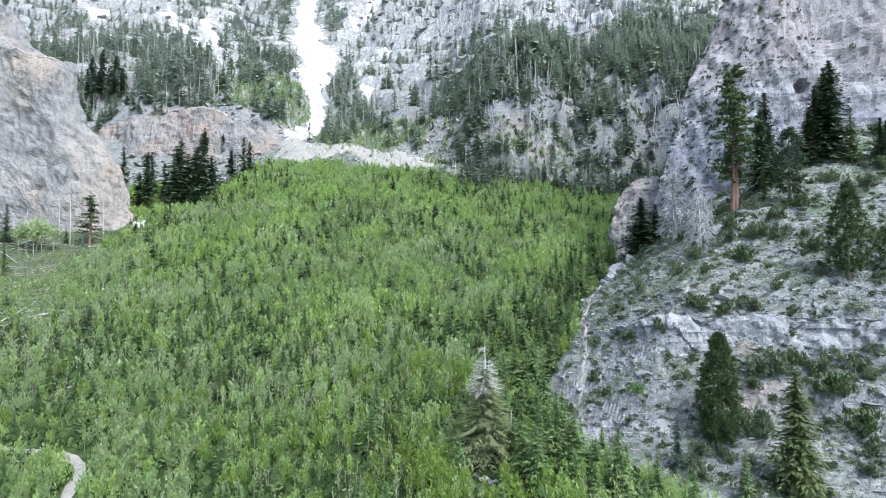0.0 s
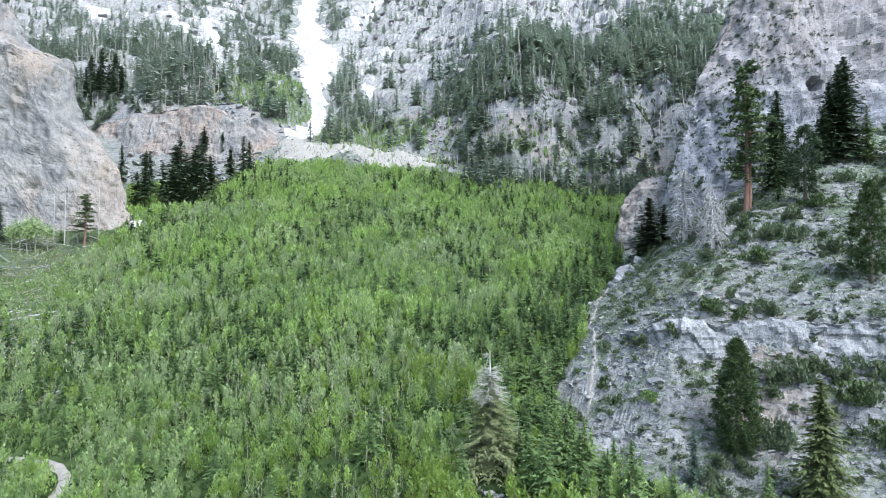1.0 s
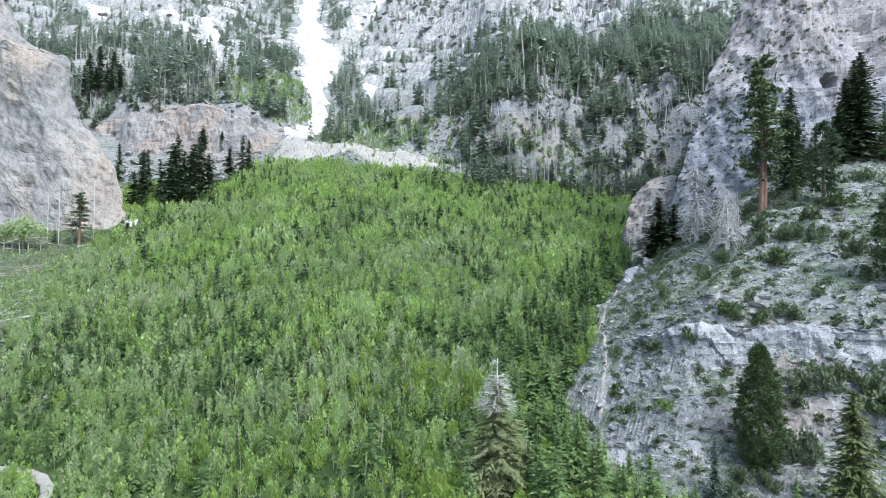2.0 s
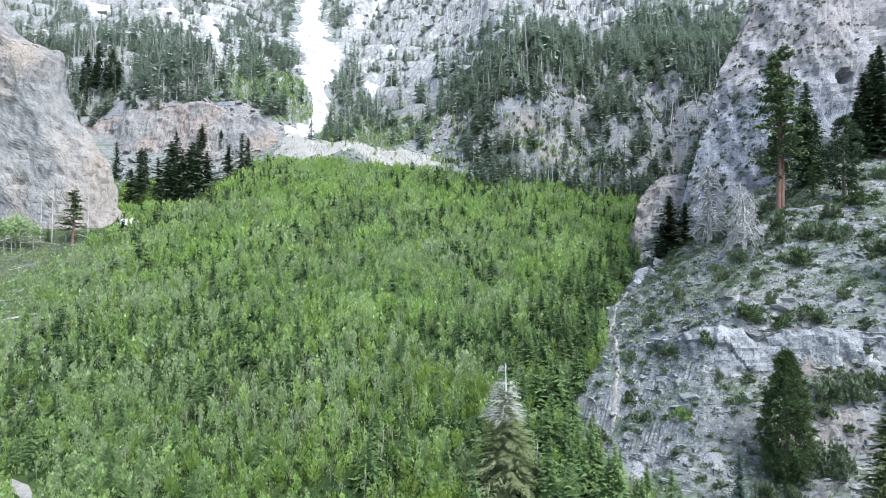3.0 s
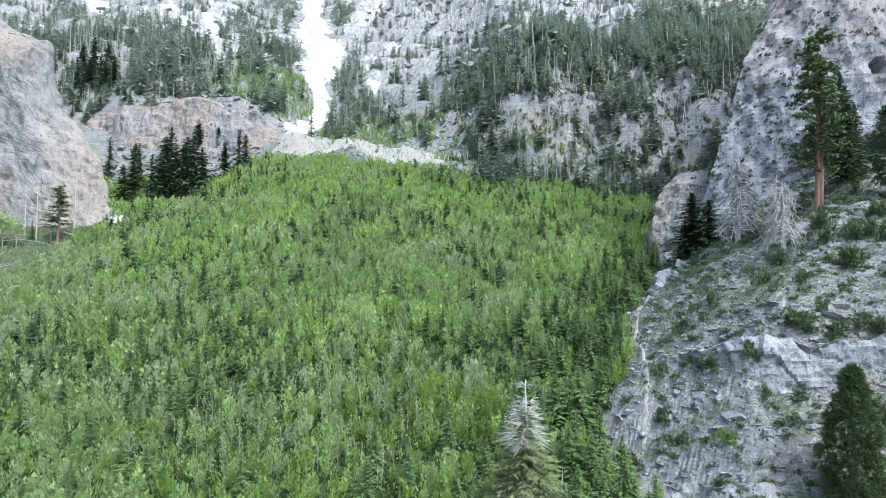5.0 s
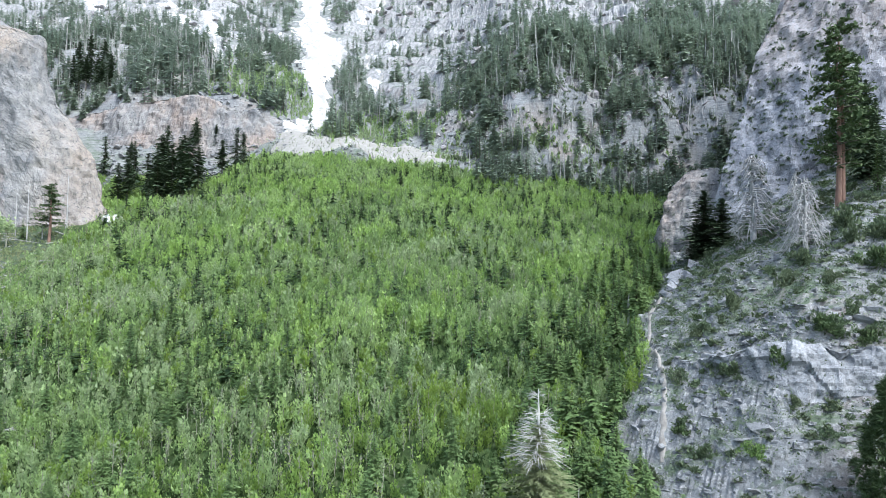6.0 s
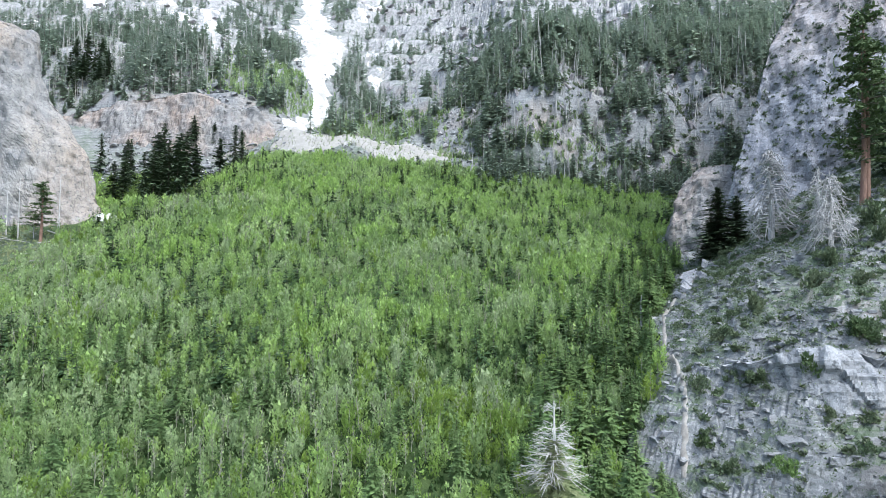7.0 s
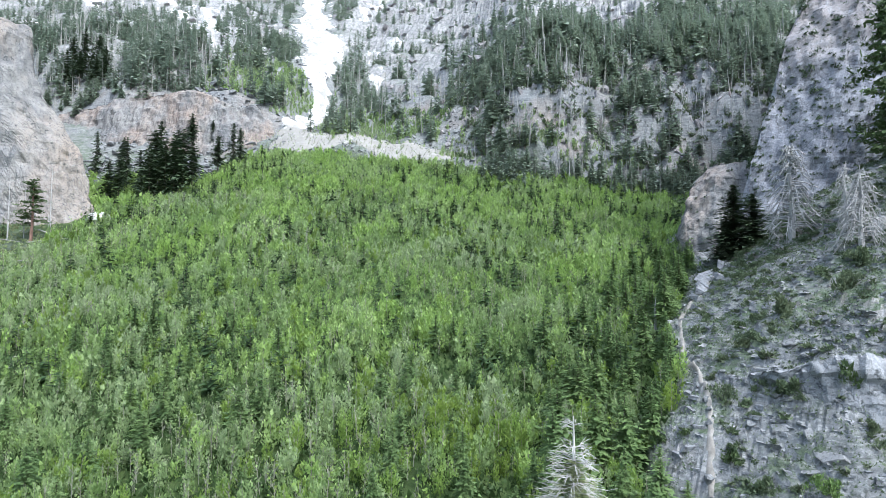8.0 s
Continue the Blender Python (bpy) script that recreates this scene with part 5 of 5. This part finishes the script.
def build_cliff_shrubs():
    """Dark tufts that grow in the pits of the eastern buttress."""
    spots = []
    for (p, nrm), n, (x0, x1, z0, z1) in ((EAST_FACE, 1200, (44, 135, 36, 120)), (KNOB_FACE, 16, (36, 60, 34, 56))):
        q, m = p.reshape(-1, 3), nrm.reshape(-1, 3)
        ok = np.nonzero((q[:, 0] > x0) & (q[:, 0] < x1) & (q[:, 2] > z0) & (q[:, 2] < z1) & (q[:, 1] < 175))[0]
        w = 0.2 + ramp(-q[ok, 0] + 0.44 * (q[ok, 2] - 34), -72, -52) * (1.2 - ramp(q[ok, 2], 40, 115))
        spots.append(q[rng.choice(ok, n, p=w / w.sum())])
    spots = np.concatenate(spots)
    size = rng.lognormal(0.0, 0.4, len(spots)).clip(0.45, 2.0)
    ob = scatter("cliff_shrubs", [shrub_template(360 + k, 60, 0.12, 0.8) for k in range(4)], spots - [0, 0, 0.3], size, [FIR, BARK], soft=True)
    tagged(ob, "dark shrubs rooted in pits of the grey buttress", "shrubs", kind="stuff")


build_shrubs()
build_stones()
build_ledge_rows()
build_bare_slabs()
build_cliff_shrubs()


# ---- single trees ----
def ponderosa(seed, label):
    """A tall pine with a bare red lower trunk and tiers of foliage on open limbs."""
    g = np.random.default_rng(seed)
    base = tagged(new("pine_tree"), label, "tree")
    part("trunk", trunk_piece(0.98, 0.0125, 9, 0, 0.006, seed), [RED_BARK], base, "reddish furrowed trunk", True)
    limbs, c, u, w = [], [], [], []
    for k in range(46):
        f = (k + g.uniform(0, 1)) / 46
        z = 0.26 + 0.72 * f
        l = (0.085 + 0.075 * g.random()) * (1 - f) ** 0.55 * (0.75 + 0.5 * min(1, f * 3)) + 0.015
        a = g.uniform(0, 6.28)
        d = np.array([math.cos(a), math.sin(a), 0.0])
        end = d * l + [0, 0, z + g.uniform(-0.03, 0.02)]
        limbs.append(limb([(0, 0, z), d * l * 0.5 + [0, 0, z + 0.004], end], [0.0042, 0.003, 0.001], 4, 0))
        for _ in range(44):
            q = g.uniform(0.2, 1.08)
            m = d * l * q + [0, 0, z + (end[2] - z) * q] + g.normal(0, 1, 3) * [0.016, 0.016, 0.008]
            c.append(m), u.append(unit(1, g)[0] * g.uniform(0.008, 0.015)), w.append(unit(1, g)[0] * g.uniform(0.004, 0.008))
    part("limb_frame", join(*limbs), [BARK], base)
    part("foliage", cards(np.array(c), np.array(u), np.array(w)), [PINE], base)
    return base


def bushy_fir(seed, mat, label, radius=0.27, start=0.05, power=0.8, arms=380, per=11, droop=0.35, low=0.55):
    """A dense conical fir with layered drooping sprays."""
    base = tagged(new("conifer"), label, "tree")
    part("trunk", trunk_piece(0.97, 0.016, 7, 0, 0.003, seed), [BARK], base)
    part("crown", needle_crown(arms, per, radius, start, seed, droop, power, 0.55, low, 0.06), [mat], base)
    return base


def tufted_pine(seed, mat, label, radius=0.27, start=0.05, shape=0.6, clumps=300, per=26, size=0.055, full=0.25):
    """A pine with a rounded crown of needle tufts."""
    base = tagged(new("pine_tree"), label, "tree")
    part("trunk", trunk_piece(0.95, 0.018, 7, 0, 0.004, seed), [BARK], base)
    part("crown", clump_crown(clumps, per, radius, start, seed, size, shape, full), [mat], base)
    return base


def dead_tree(seed, label, branches=60, spread=0.3, hang=0.5, top=1.0):
    """A bleached dead tree with many bare forked limbs."""
    g = np.random.default_rng(seed)
    base = tagged(new("dead_tree"), label, "dead tree")
    part("trunk", limb([(0, 0, -0.03), (0.01, 0.005, 0.35), (-0.01, 0.01, 0.7), (0.015, 0, top)], [0.036, 0.027, 0.016, 0.005], 7, 0), [ASH_WOOD], base)
    out = []
    for k in range(branches):
        z = g.uniform(0.15, 0.95)
        l = spread * (1.1 - z) ** 0.7 * g.uniform(0.5, 1.2)
        a = g.uniform(0, 6.28)
        d = np.array([math.cos(a), math.sin(a), 0])
        p0, p1 = np.array([0, 0, z]), d * l * 0.5 + [0, 0, z + g.uniform(-0.02, 0.05)]
        p2 = d * l + [0, 0, z - hang * l * g.uniform(0.2, 1.2)]
        out.append(limb([p0, p1, p2], [0.008, 0.006, 0.003], 4, 0))
        for _ in range(4):
            q = g.uniform(0.3, 1)
            s = p1 + (p2 - p1) * q
            e = s + (d * 0.3 + unit(1, g)[0]) * l * 0.28 - [0, 0, hang * l * 0.2]
            out.append(limb([s, e], [0.0045, 0.002], 3, 0))
    part("bare_crown", join(*out), [ASH_WOOD], base)
    return base


def build_slope_trees():
    place(ponderosa(401, "tall ponderosa pine with a red trunk below the buttress"), 54.6, 115.5, 29.8, 1.05, 40)
    place(ponderosa(402, "ponderosa pine with a red trunk beside its taller twin"), 53.7, 115.0, 25.8, 1.15, 200)
    dark = bushy_fir(403, FIR, "dark green fir against the grey cliff foot", 0.23, 0.04, 0.7, 420, 9)
    place(dark, 83.3, 132, 23.0, 1.15, 0)
    for x, y, h, w in ((80.6, 133, 17, 1.2), (78.3, 131.5, 13, 1.3), (84.5, 136, 20, 1.0), (92, 127, 9, 1.3), (73.0, 140, 18.5, 0.95), (70.5, 138, 14.5, 0.9), (43.6, 140, 13.4, 2.1), (46.6, 139, 9.5, 2.0), (41.8, 139, 8.5, 1.9)):
        repeat(dark, x, y, h, w, rng.uniform(0, 360))
    pine = tufted_pine(409, FIR, "open dark green pine leaning over the scree", 0.22, 0.14, 0.5, 260, 26, 0.052, 0.5)
    place(pine, 62.9, 111.5, 14.4, 1.15, 60)
    slim = bushy_fir(404, YOUNG_FIR, "slim green fir on the rocky slope", 0.19, 0.06, 0.75, 200, 7)
    place(slim, 60.0, 115.5, 8.2)
    repeat(slim, 85.4, 128.3, 12.6, 1.25, 90)
    repeat(dark, 88.6, 124, 10, 1.2, 120)
    repeat(dark, 62.5, 121.5, 17, 1.0, 30)
    repeat(dark, 65.6, 124, 13, 1.0, 210)
    repeat(slim, 32.2, 65.6, 6.2, 1.0, 50)
    repeat(slim, 15.1, 84.1, 4.6, 1.6, 130)
    place(tufted_pine(405, PINE, "pine with dark olive needles on the scree", 0.26, 0.1, 0.75, 380, 30, 0.05, 0.3), 57.4, 86.6, 14.2)
    place(tufted_pine(406, PINE, "dense dark green pine on the lower slope", 0.22, 0.02, 0.62, 900, 30, 0.042, 0.3), 33.5, 75.0, 13.7, 1.05, 0)
    place(bushy_fir(407, TIPPED, "tall fir with pale green tips on the lower slope", 0.26, 0.0, 0.62, 700, 16, 0.45, 0.8), 38.6, 67, 13.9, 0.95, 0)
    place(bushy_fir(408, BLUE_FIR, "small blue-green fir beside the lowest ledge", 0.24, 0.0, 0.65, 220, 8, 0.3, 0.8), 26.9, 71.5, 7.0, 0.95)
    place(tufted_pine(411, PINE, "leaning dark juniper at the slope edge", 0.4, 0.0, 0.5, 300, 26, 0.07, 0.2), 64.5, 88, 7.5)
    place(dead_tree(421, "large bleached dead tree with tangled bare limbs", 130, 0.33, 0.8), 46.8, 127, 15.5)
    place(dead_tree(422, "white dead fir with drooping bare branches", 130, 0.34, 1.1), 43.6, 105.6, 10.2, 1.0, 100)
    place(dead_tree(426, "slender bleached dead tree on the scree", 70, 0.26, 0.9), 46.4, 113, 9.5, 1.0, 20)
    place(dead_tree(423, "grey dead tree leaning among the scree", 60, 0.4, 0.8), 50.5, 117, 7.0, 1.0, 220)
    place(dead_tree(424, "short broken dead trunk beside the trail", 6, 0.12, 0.3), 24.2, 122.0, 5.2, 1.4, 0)
    place(dead_tree(425, "short bleached broken trunk in the thicket", 5, 0.1, 0.2), 7.0, 73.5, 6.2, 0.6, 0)


def build_dying_spruce():
    """The spruce with a bare white top that stands alone in the thicket."""
    base = tagged(new("dying_spruce"), "dying spruce with olive needles and bleached bare top", "tree")
    part("trunk", trunk_piece(1.0, 0.016, 8, 0, 0.003, 5), [DEADWOOD], base, "bleached grey trunk")
    v, t, s = needle_crown(620, 18, 0.3, 0.02, 431, 0.35, 0.8, 0.24, 0.7, 0.08)
    part("crown", (v * [1.0, 1.0, 0.8], t, s), [OLIVE], base)
    g = np.random.default_rng(9)
    out = []
    for k in range(110):
        z = 1 - 0.42 * g.random() ** 0.7
        l = 0.27 * (1.03 - z) ** 0.8 * g.uniform(0.6, 1.15) + 0.012
        a = g.uniform(0, 6.28)
        d = np.array([math.cos(a), math.sin(a), 0])
        mid = d * l * 0.6 + [0, 0, z + 0.012]
        out.append(limb([(0, 0, z), mid, d * l + [0, 0, z - 0.1 * l]], [0.0017, 0.0013, 0.0006], 4, 0))
        for _ in range(4):
            e = mid * [0.8, 0.8, 1] + (d + unit(1, g)[0] * 0.8) * l * 0.35
            out.append(limb([mid * [0.7, 0.7, 1], e], [0.001, 0.0005], 3, 0))
    part("bleached_crown", join(*out), [DEADWOOD], base, "bleached bare branches")
    place(base, 3.7, 73.5, 14.2, 1.35)


def build_west_trees():
    tall = ponderosa(441, "pine with a pale bare lower trunk below the western cliff")
    place(tall, -110.6, 171, 15.5, 1.8, 20)
    place(bushy_fir(442, FIR, "dark fir below the pale cliff", 0.3, 0.03, 0.8, 150, 6), -133.8, 168, 12)
    fir = bushy_fir(443, YOUNG_FIR, "small dark fir at the cliff foot", 0.28, 0.03, 0.8, 130, 6)
    place(fir, -118.4, 172, 6)
    repeat(fir, -121.5, 152, 10, 1.0, 40)
    repeat(fir, -104.5, 184, 5, 1.0, 90)
    pole = dead_tree(444, "bare white dead pole at the cliff foot", 10, 0.08, 0.3)
    place(pole, -117.3, 172, 16, 0.32)
    for x, y, h in ((-122, 174, 14), (-109.5, 176, 17), (-113.9, 173, 12), (-107, 172, 8), (-129, 170, 11)):
        repeat(pole, x, y, h, 0.32, rng.uniform(0, 360))
    aspen = tagged(new("aspen_tree"), "aspen with white trunk and light green crown", "tree", "aspens by the cliff")
    part("trunk", trunk_piece(0.9, 0.018, 6, 0, 0.02, 3), [ASPEN_BARK], aspen)
    g = np.random.default_rng(12)
    n = 260
    c = np.stack([g.normal(0, 0.12, n), g.normal(0, 0.12, n), g.normal(0.78, 0.11, n)], 1)
    part("crown", cards(c, unit(n, g) * 0.035, unit(n, g) * 0.03), [ASPEN], aspen)
    place(aspen, -126.2, 166, 8.5)
    for x, y, h in ((-123.2, 165, 8), (-122, 166.5, 9), (-118.8, 167, 8), (-127.8, 165, 7.5), (-124.5, 168, 9.5)):
        repeat(aspen, x, y, h, 1.0, rng.uniform(0, 360))


def build_hollow_pines():
    """The group of conifers in the hollow between cliff and fan."""
    src = [conifer("tall_fir", needle_crown(170, 5, 0.17 + 0.02 * k, 0.08 + 0.1 * k, 450 + k, 0.4, 0.5, 0.7, 0.5, 0.15), trunk_piece(0.97, 0.011, 6, 0, 0.003, k), FIR, BARK,
                   "tall dark conifer beside the low cliff and hollow", group="conifers in the hollow") for k in range(3)]
    spots = [(-147, 250, 17), (-126, 225, 17), (-124.3, 228, 18), (-121.7, 236, 17), (-116.5, 240, 27), (-116.2, 236, 25), (-103, 224, 24), (-98.5, 221, 24), (-96.7, 224, 19),
             (-107.1, 226, 24), (-109.8, 216, 14), (-96.9, 244, 16), (-93.8, 250, 18), (-93.5, 256, 15), (-122.8, 276, 17), (-114.5, 278, 11), (-110.3, 222, 24), (-105.1, 230, 25),
             (-129, 240, 20), (-134, 246, 18), (-113, 228, 20),
             (-198.1, 302, 17), (-199.2, 307.7, 20), (-191.8, 302.8, 18), (-195.8, 311.5, 22), (-188.5, 306.1, 19), (-187.9, 311, 21), (-192.6, 298.5, 15), (-180.6, 304.6, 18), (-184.2, 303.3, 16)]
    for i, (x, y, h) in enumerate(spots):
        ob = src[i] if i < 3 else copy_thing(src[i % 3], Matrix())
        place(ob, x, y, h, rng.uniform(0.9, 1.25), rng.uniform(0, 360))
    x, y = jittered(-150, -84, 196, 274, 1.9)
    keep = (rng.random(len(x)) < 0.8 * np.exp(-((x + 118) / 30) ** 2)) & (x < -100 + 0.25 * (y - 190)) & (y < 250 + 4 * fbm(x / 6, y / 6, 0, 19, 2))
    ob = scatter("hollow_brush", [aspen_template(60, 460 + k, 0.075, 0.28) for k in range(3)], lay(x[keep], y[keep]), rng.uniform(2, 5, keep.sum()), [LUSH, ASPEN_BARK], soft=True)
    tagged(ob, "bright green brush filling the hollow below the cliff", "brush", kind="stuff")


build_slope_trees()
build_dying_spruce()
build_west_trees()
build_hollow_pines()


# ---- clearing: fallen logs, grass ----
def build_clearing():
    logs = []
    for k in range(3):
        g = np.random.default_rng(470 + k)
        base = tagged(new("fallen_log"), "bleached fallen log lying in the clearing", "log", "fallen logs")
        part("stem", limb([(-0.5, 0, 0.02), (-0.15, g.normal(0, 0.01), 0.025), (0.2, g.normal(0, 0.015), 0.02), (0.5, 0.01, 0.015)], [0.028, 0.024, 0.018, 0.008], 7, 0), [ASH_WOOD], base)
        for _ in range(4):
            q = g.uniform(-0.2, 0.45)
            part("stub", limb([(q, 0, 0.03), (q + 0.03, g.normal(0, 0.05), 0.03 + g.uniform(0.01, 0.07))], [0.006, 0.002], 4, 0), [GREY_SNAG], base)
        logs.append(base)
    x, y = jittered(-150, -62, 98, 184, 3.6)
    keep = (rng.random(len(x)) < 0.85 * clearing(x, y))
    spots = [(a, b, rng.uniform(4, 10)) for a, b in zip(x[keep], y[keep])][:85]
    spots += [(-62, 101, 7), (-66, 103, 8), (-69, 104.5, 7), (-71, 102, 6), (-73, 105, 8), (-77, 120.5, 7), (-73, 121, 6)]
    for i, (a, b, l) in enumerate(spots):
        ob = logs[i] if i < 3 else copy_thing(logs[i % 3], Matrix())
        turn = rng.normal(35, 40)
        dx, dy = math.cos(radians(turn)) * l / 2, math.sin(radians(turn)) * l / 2
        rise = math.degrees(math.atan2(float(height(a + dx, b + dy) - height(a - dx, b - dy)), l))
        ob.matrix_basis = pose(a, b, float(height(a, b)) + 0.1) @ pose(0, 0, 0, 0, 0, turn) @ pose(0, 0, 0, 0, -rise, 0) @ Matrix.Diagonal((l, l * 0.7, l * 0.7, 1))
    x, y = jittered(-160, -60, 80, 190, 1.0)
    keep = rng.random(len(x)) < 0.9 * clearing(x, y)
    ob = scatter("grass", [undergrowth_template(480 + k, 18, 0.9) for k in range(3)], lay(x[keep], y[keep], 0.05), rng.uniform(0.4, 1.1, keep.sum()), [STRAW, BARK])
    tagged(ob, "rough grass and low herbs in the clearing", "grass", kind="stuff")


build_clearing()


# ---- trails ----
def trail(name, line, half, label, seed):
    s = np.linspace(0, len(line) - 1, 90)
    cx, cy = (np.interp(s, np.arange(len(line)), line[:, a]) for a in (0, 1))
    cx, cy = (np.convolve(np.pad(a, 4, mode="edge"), np.ones(9) / 9, "valid") for a in (cx, cy))
    dx, dy = np.gradient(cx), np.gradient(cy)
    n = np.hypot(dx, dy)
    v = np.linspace(-1, 1, 7)[:, None]
    w = half * (1 + 0.25 * fbm(s * 1.7, 0, 0, seed, 2))
    x, y = cx - dy / n * v * w, cy + dx / n * v * w
    z = height(x, y) + 0.16 - 0.22 * np.abs(v) ** 3
    me = mesh_of(name, np.stack([x, y, z], 2).reshape(-1, 3), grid_tris(90, 7), [DIRT], smooth=True)
    tagged(new(name, me), label, "trail", kind="structure")


trail("trail_valley", TRAIL_LEFT, 0.75, "pale trodden dirt footpath through the thicket", 3)
trail("trail_slope", TRAIL_RIGHT, 0.33, "narrow pale footpath along the rocky slope", 4)


# ---- snow and debris ----
snowfield("snow_gully", GULLY_LINE, GULLY_HALF, "long tongue of old snow filling the mountain gully", 1.2, 0.38, 5, 220, 26)
snowfield("snow_patch", [(-59, 366), (-59, 374), (-61, 388)], [1.5, 5, 7], "white snow patch between dark conifers", 0.6, 0.4, 6, 30, 12)
snowfield("snow_chute", CHUTES[0], [2, 3.5, 4, 6, 5.5], "snow strip below the wooded ledge", 0.6, 0.5, 7, 50, 12)
snowfield("snow_chute_upper", CHUTES[1], [5, 8, 9, 7], "snow strip high on the wooded slope", 0.6, 0.5, 8, 50, 12)
snowfield("snow_chute_far", CHUTES[2], [8, 10, 8], "wide snow strip high on the slope", 0.6, 0.4, 9, 40, 12)
snowfield("snow_chute_side", CHUTES[5], [4, 5, 6.5, 8], "broken snow strip joining the wooded chute", 0.6, 0.55, 14, 50, 12)
snowfield("snow_ledge", [(-66, 429), (-58, 428), (-50, 426)], [2, 3, 2], "small snow remnant on a rock ledge", 0.6, 0.4, 15, 24, 10, (0, 1))
snowfield("snow_hollow", [(-69, 405), (-70, 412), (-71, 421)], [2.5, 4, 3], "small snow bank beside the gully", 0.6, 0.4, 16, 24, 10)
snowfield("snow_rib", [(-89, 462), (-88, 475), (-89, 516)], [3, 4, 5], "narrow snow rib beside the gully head", 0.6, 0.5, 10, 40, 10)
snowfield("snow_rib_far", [(-83, 500), (-80, 529), (-77, 560)], [4, 4, 6], "narrow snow rib high beside the gully", 0.6, 0.5, 11, 40, 10)
snowfield("snow_debris", [(-90, 284), (-76, 283), (-62, 281.5), (-48, 279.5), (-29, 276), (-8, 272.5)], [12, 15, 14, 12, 8.5, 4], "dirty avalanche snow at the head of the fan", 0.9, 0.6, 12, 110, 14, (0, 1), DIRTY_SNOW)
snowfield("snow_cliff_foot", [(-106, 183.5), (-103, 185), (-99.5, 186)], [1.8, 2.6, 1.2], "small snow bank at the cliff foot", 1.6, 0.3, 13, 24, 10, (0, 1))


def build_gully_stones():
    """Fallen stones and dirt clods strewn over the gully snow."""
    p, w = np.array(GULLY_LINE, float), np.array(GULLY_HALF, float)
    n = 1000
    s = rng.uniform(0, len(p) - 1.01, n)
    x, y, half = (np.interp(s, np.arange(len(p)), a) for a in (p[:, 0], p[:, 1], w))
    side = rng.uniform(-1, 1, n)
    side = np.sign(side) * np.abs(side) ** 0.5
    x = x + side * half * 1.15
    keep = fbm(x / 6, y / 14, 0, 181, 2) > -0.15
    x, y = x[keep], y[keep]
    size = rng.lognormal(0.1, 0.5, len(x)).clip(0.5, 3.0)
    ob = scatter("gully_stones", [rock_template(520 + k, 1) for k in range(4)], lay(x, y, -0.35), np.stack([size * 1.3, size, size * 0.6], 1), [BOULDER], lean=0.2)
    tagged(ob, "grey stones fallen onto the old gully snow", "stones", kind="stuff")


build_gully_stones()


def build_debris():
    """Broken trunks, stones and bent saplings on the avalanche snow."""
    x, y = jittered(-100, 10, 262, 284, 1.7)
    d = np.exp(-((y - 276) / 10) ** 2) * 0.75
    keep = rng.random(len(x)) < d
    ob = scatter("broken_saplings", [bare_template(500 + k) for k in range(3)], lay(x[keep], y[keep]), rng.uniform(1.5, 4, keep.sum()), [ASPEN, BARK], lean=0.5)
    tagged(ob, "bent and broken grey saplings in avalanche debris", "debris", kind="stuff")
    x, y = jittered(-160, 10, 246, 300, 1.9)
    keep = (rng.random(len(x)) < 0.7) & ((y > 266) | (x < -95))
    size = rng.lognormal(-0.1, 0.5, keep.sum()).clip(0.4, 2.6) * np.where(x[keep] < -95, 1.7, 1.0)
    ob = scatter("debris_stones", [rock_template(510 + k, 1) for k in range(4)], lay(x[keep], y[keep], -0.3), size, [BOULDER], lean=0.2)
    tagged(ob, "pale stones in the avalanche debris", "stones", kind="stuff")
    # snow flecks under the trees of the upper slopes
    x, y = jittered(-330, -100, 330, 560, 6.0)
    keep = (rng.random(len(x)) < 0.34 + 0.5 * fbm(x / 30, y / 30, 0, 171, 2)) & in_view(x, y)
    x, y = x[keep], y[keep]
    n = len(x)
    a = np.linspace(0, 2 * math.pi, 9, endpoint=False)
    r = rng.uniform(0.5, 1.7, n)[:, None] * (1 + 0.35 * rng.normal(size=(n, 9)).clip(-1.5, 1.5)) 
    px, py = x[:, None] + 1.9 * r * np.cos(a), y[:, None] + r * np.sin(a)
    rim = np.stack([px, py, height(px, py) - 0.05], 2)
    mid = np.stack([x, y, height(x, y) + 0.5], 1)[:, None]
    v = np.concatenate([mid, rim], 1).reshape(-1, 3)
    k = np.arange(9)
    t = np.stack([np.zeros(9, int), 1 + k, 1 + (k + 1) % 9], 1)
    t = (t[None] + (np.arange(n) * 10)[:, None, None]).reshape(-1, 3)
    tagged(new("snow_flecks", mesh_of("snow_flecks", v, t, [SNOW])), "scattered snow remnants between the conifers", "snow", kind="stuff")


build_debris()
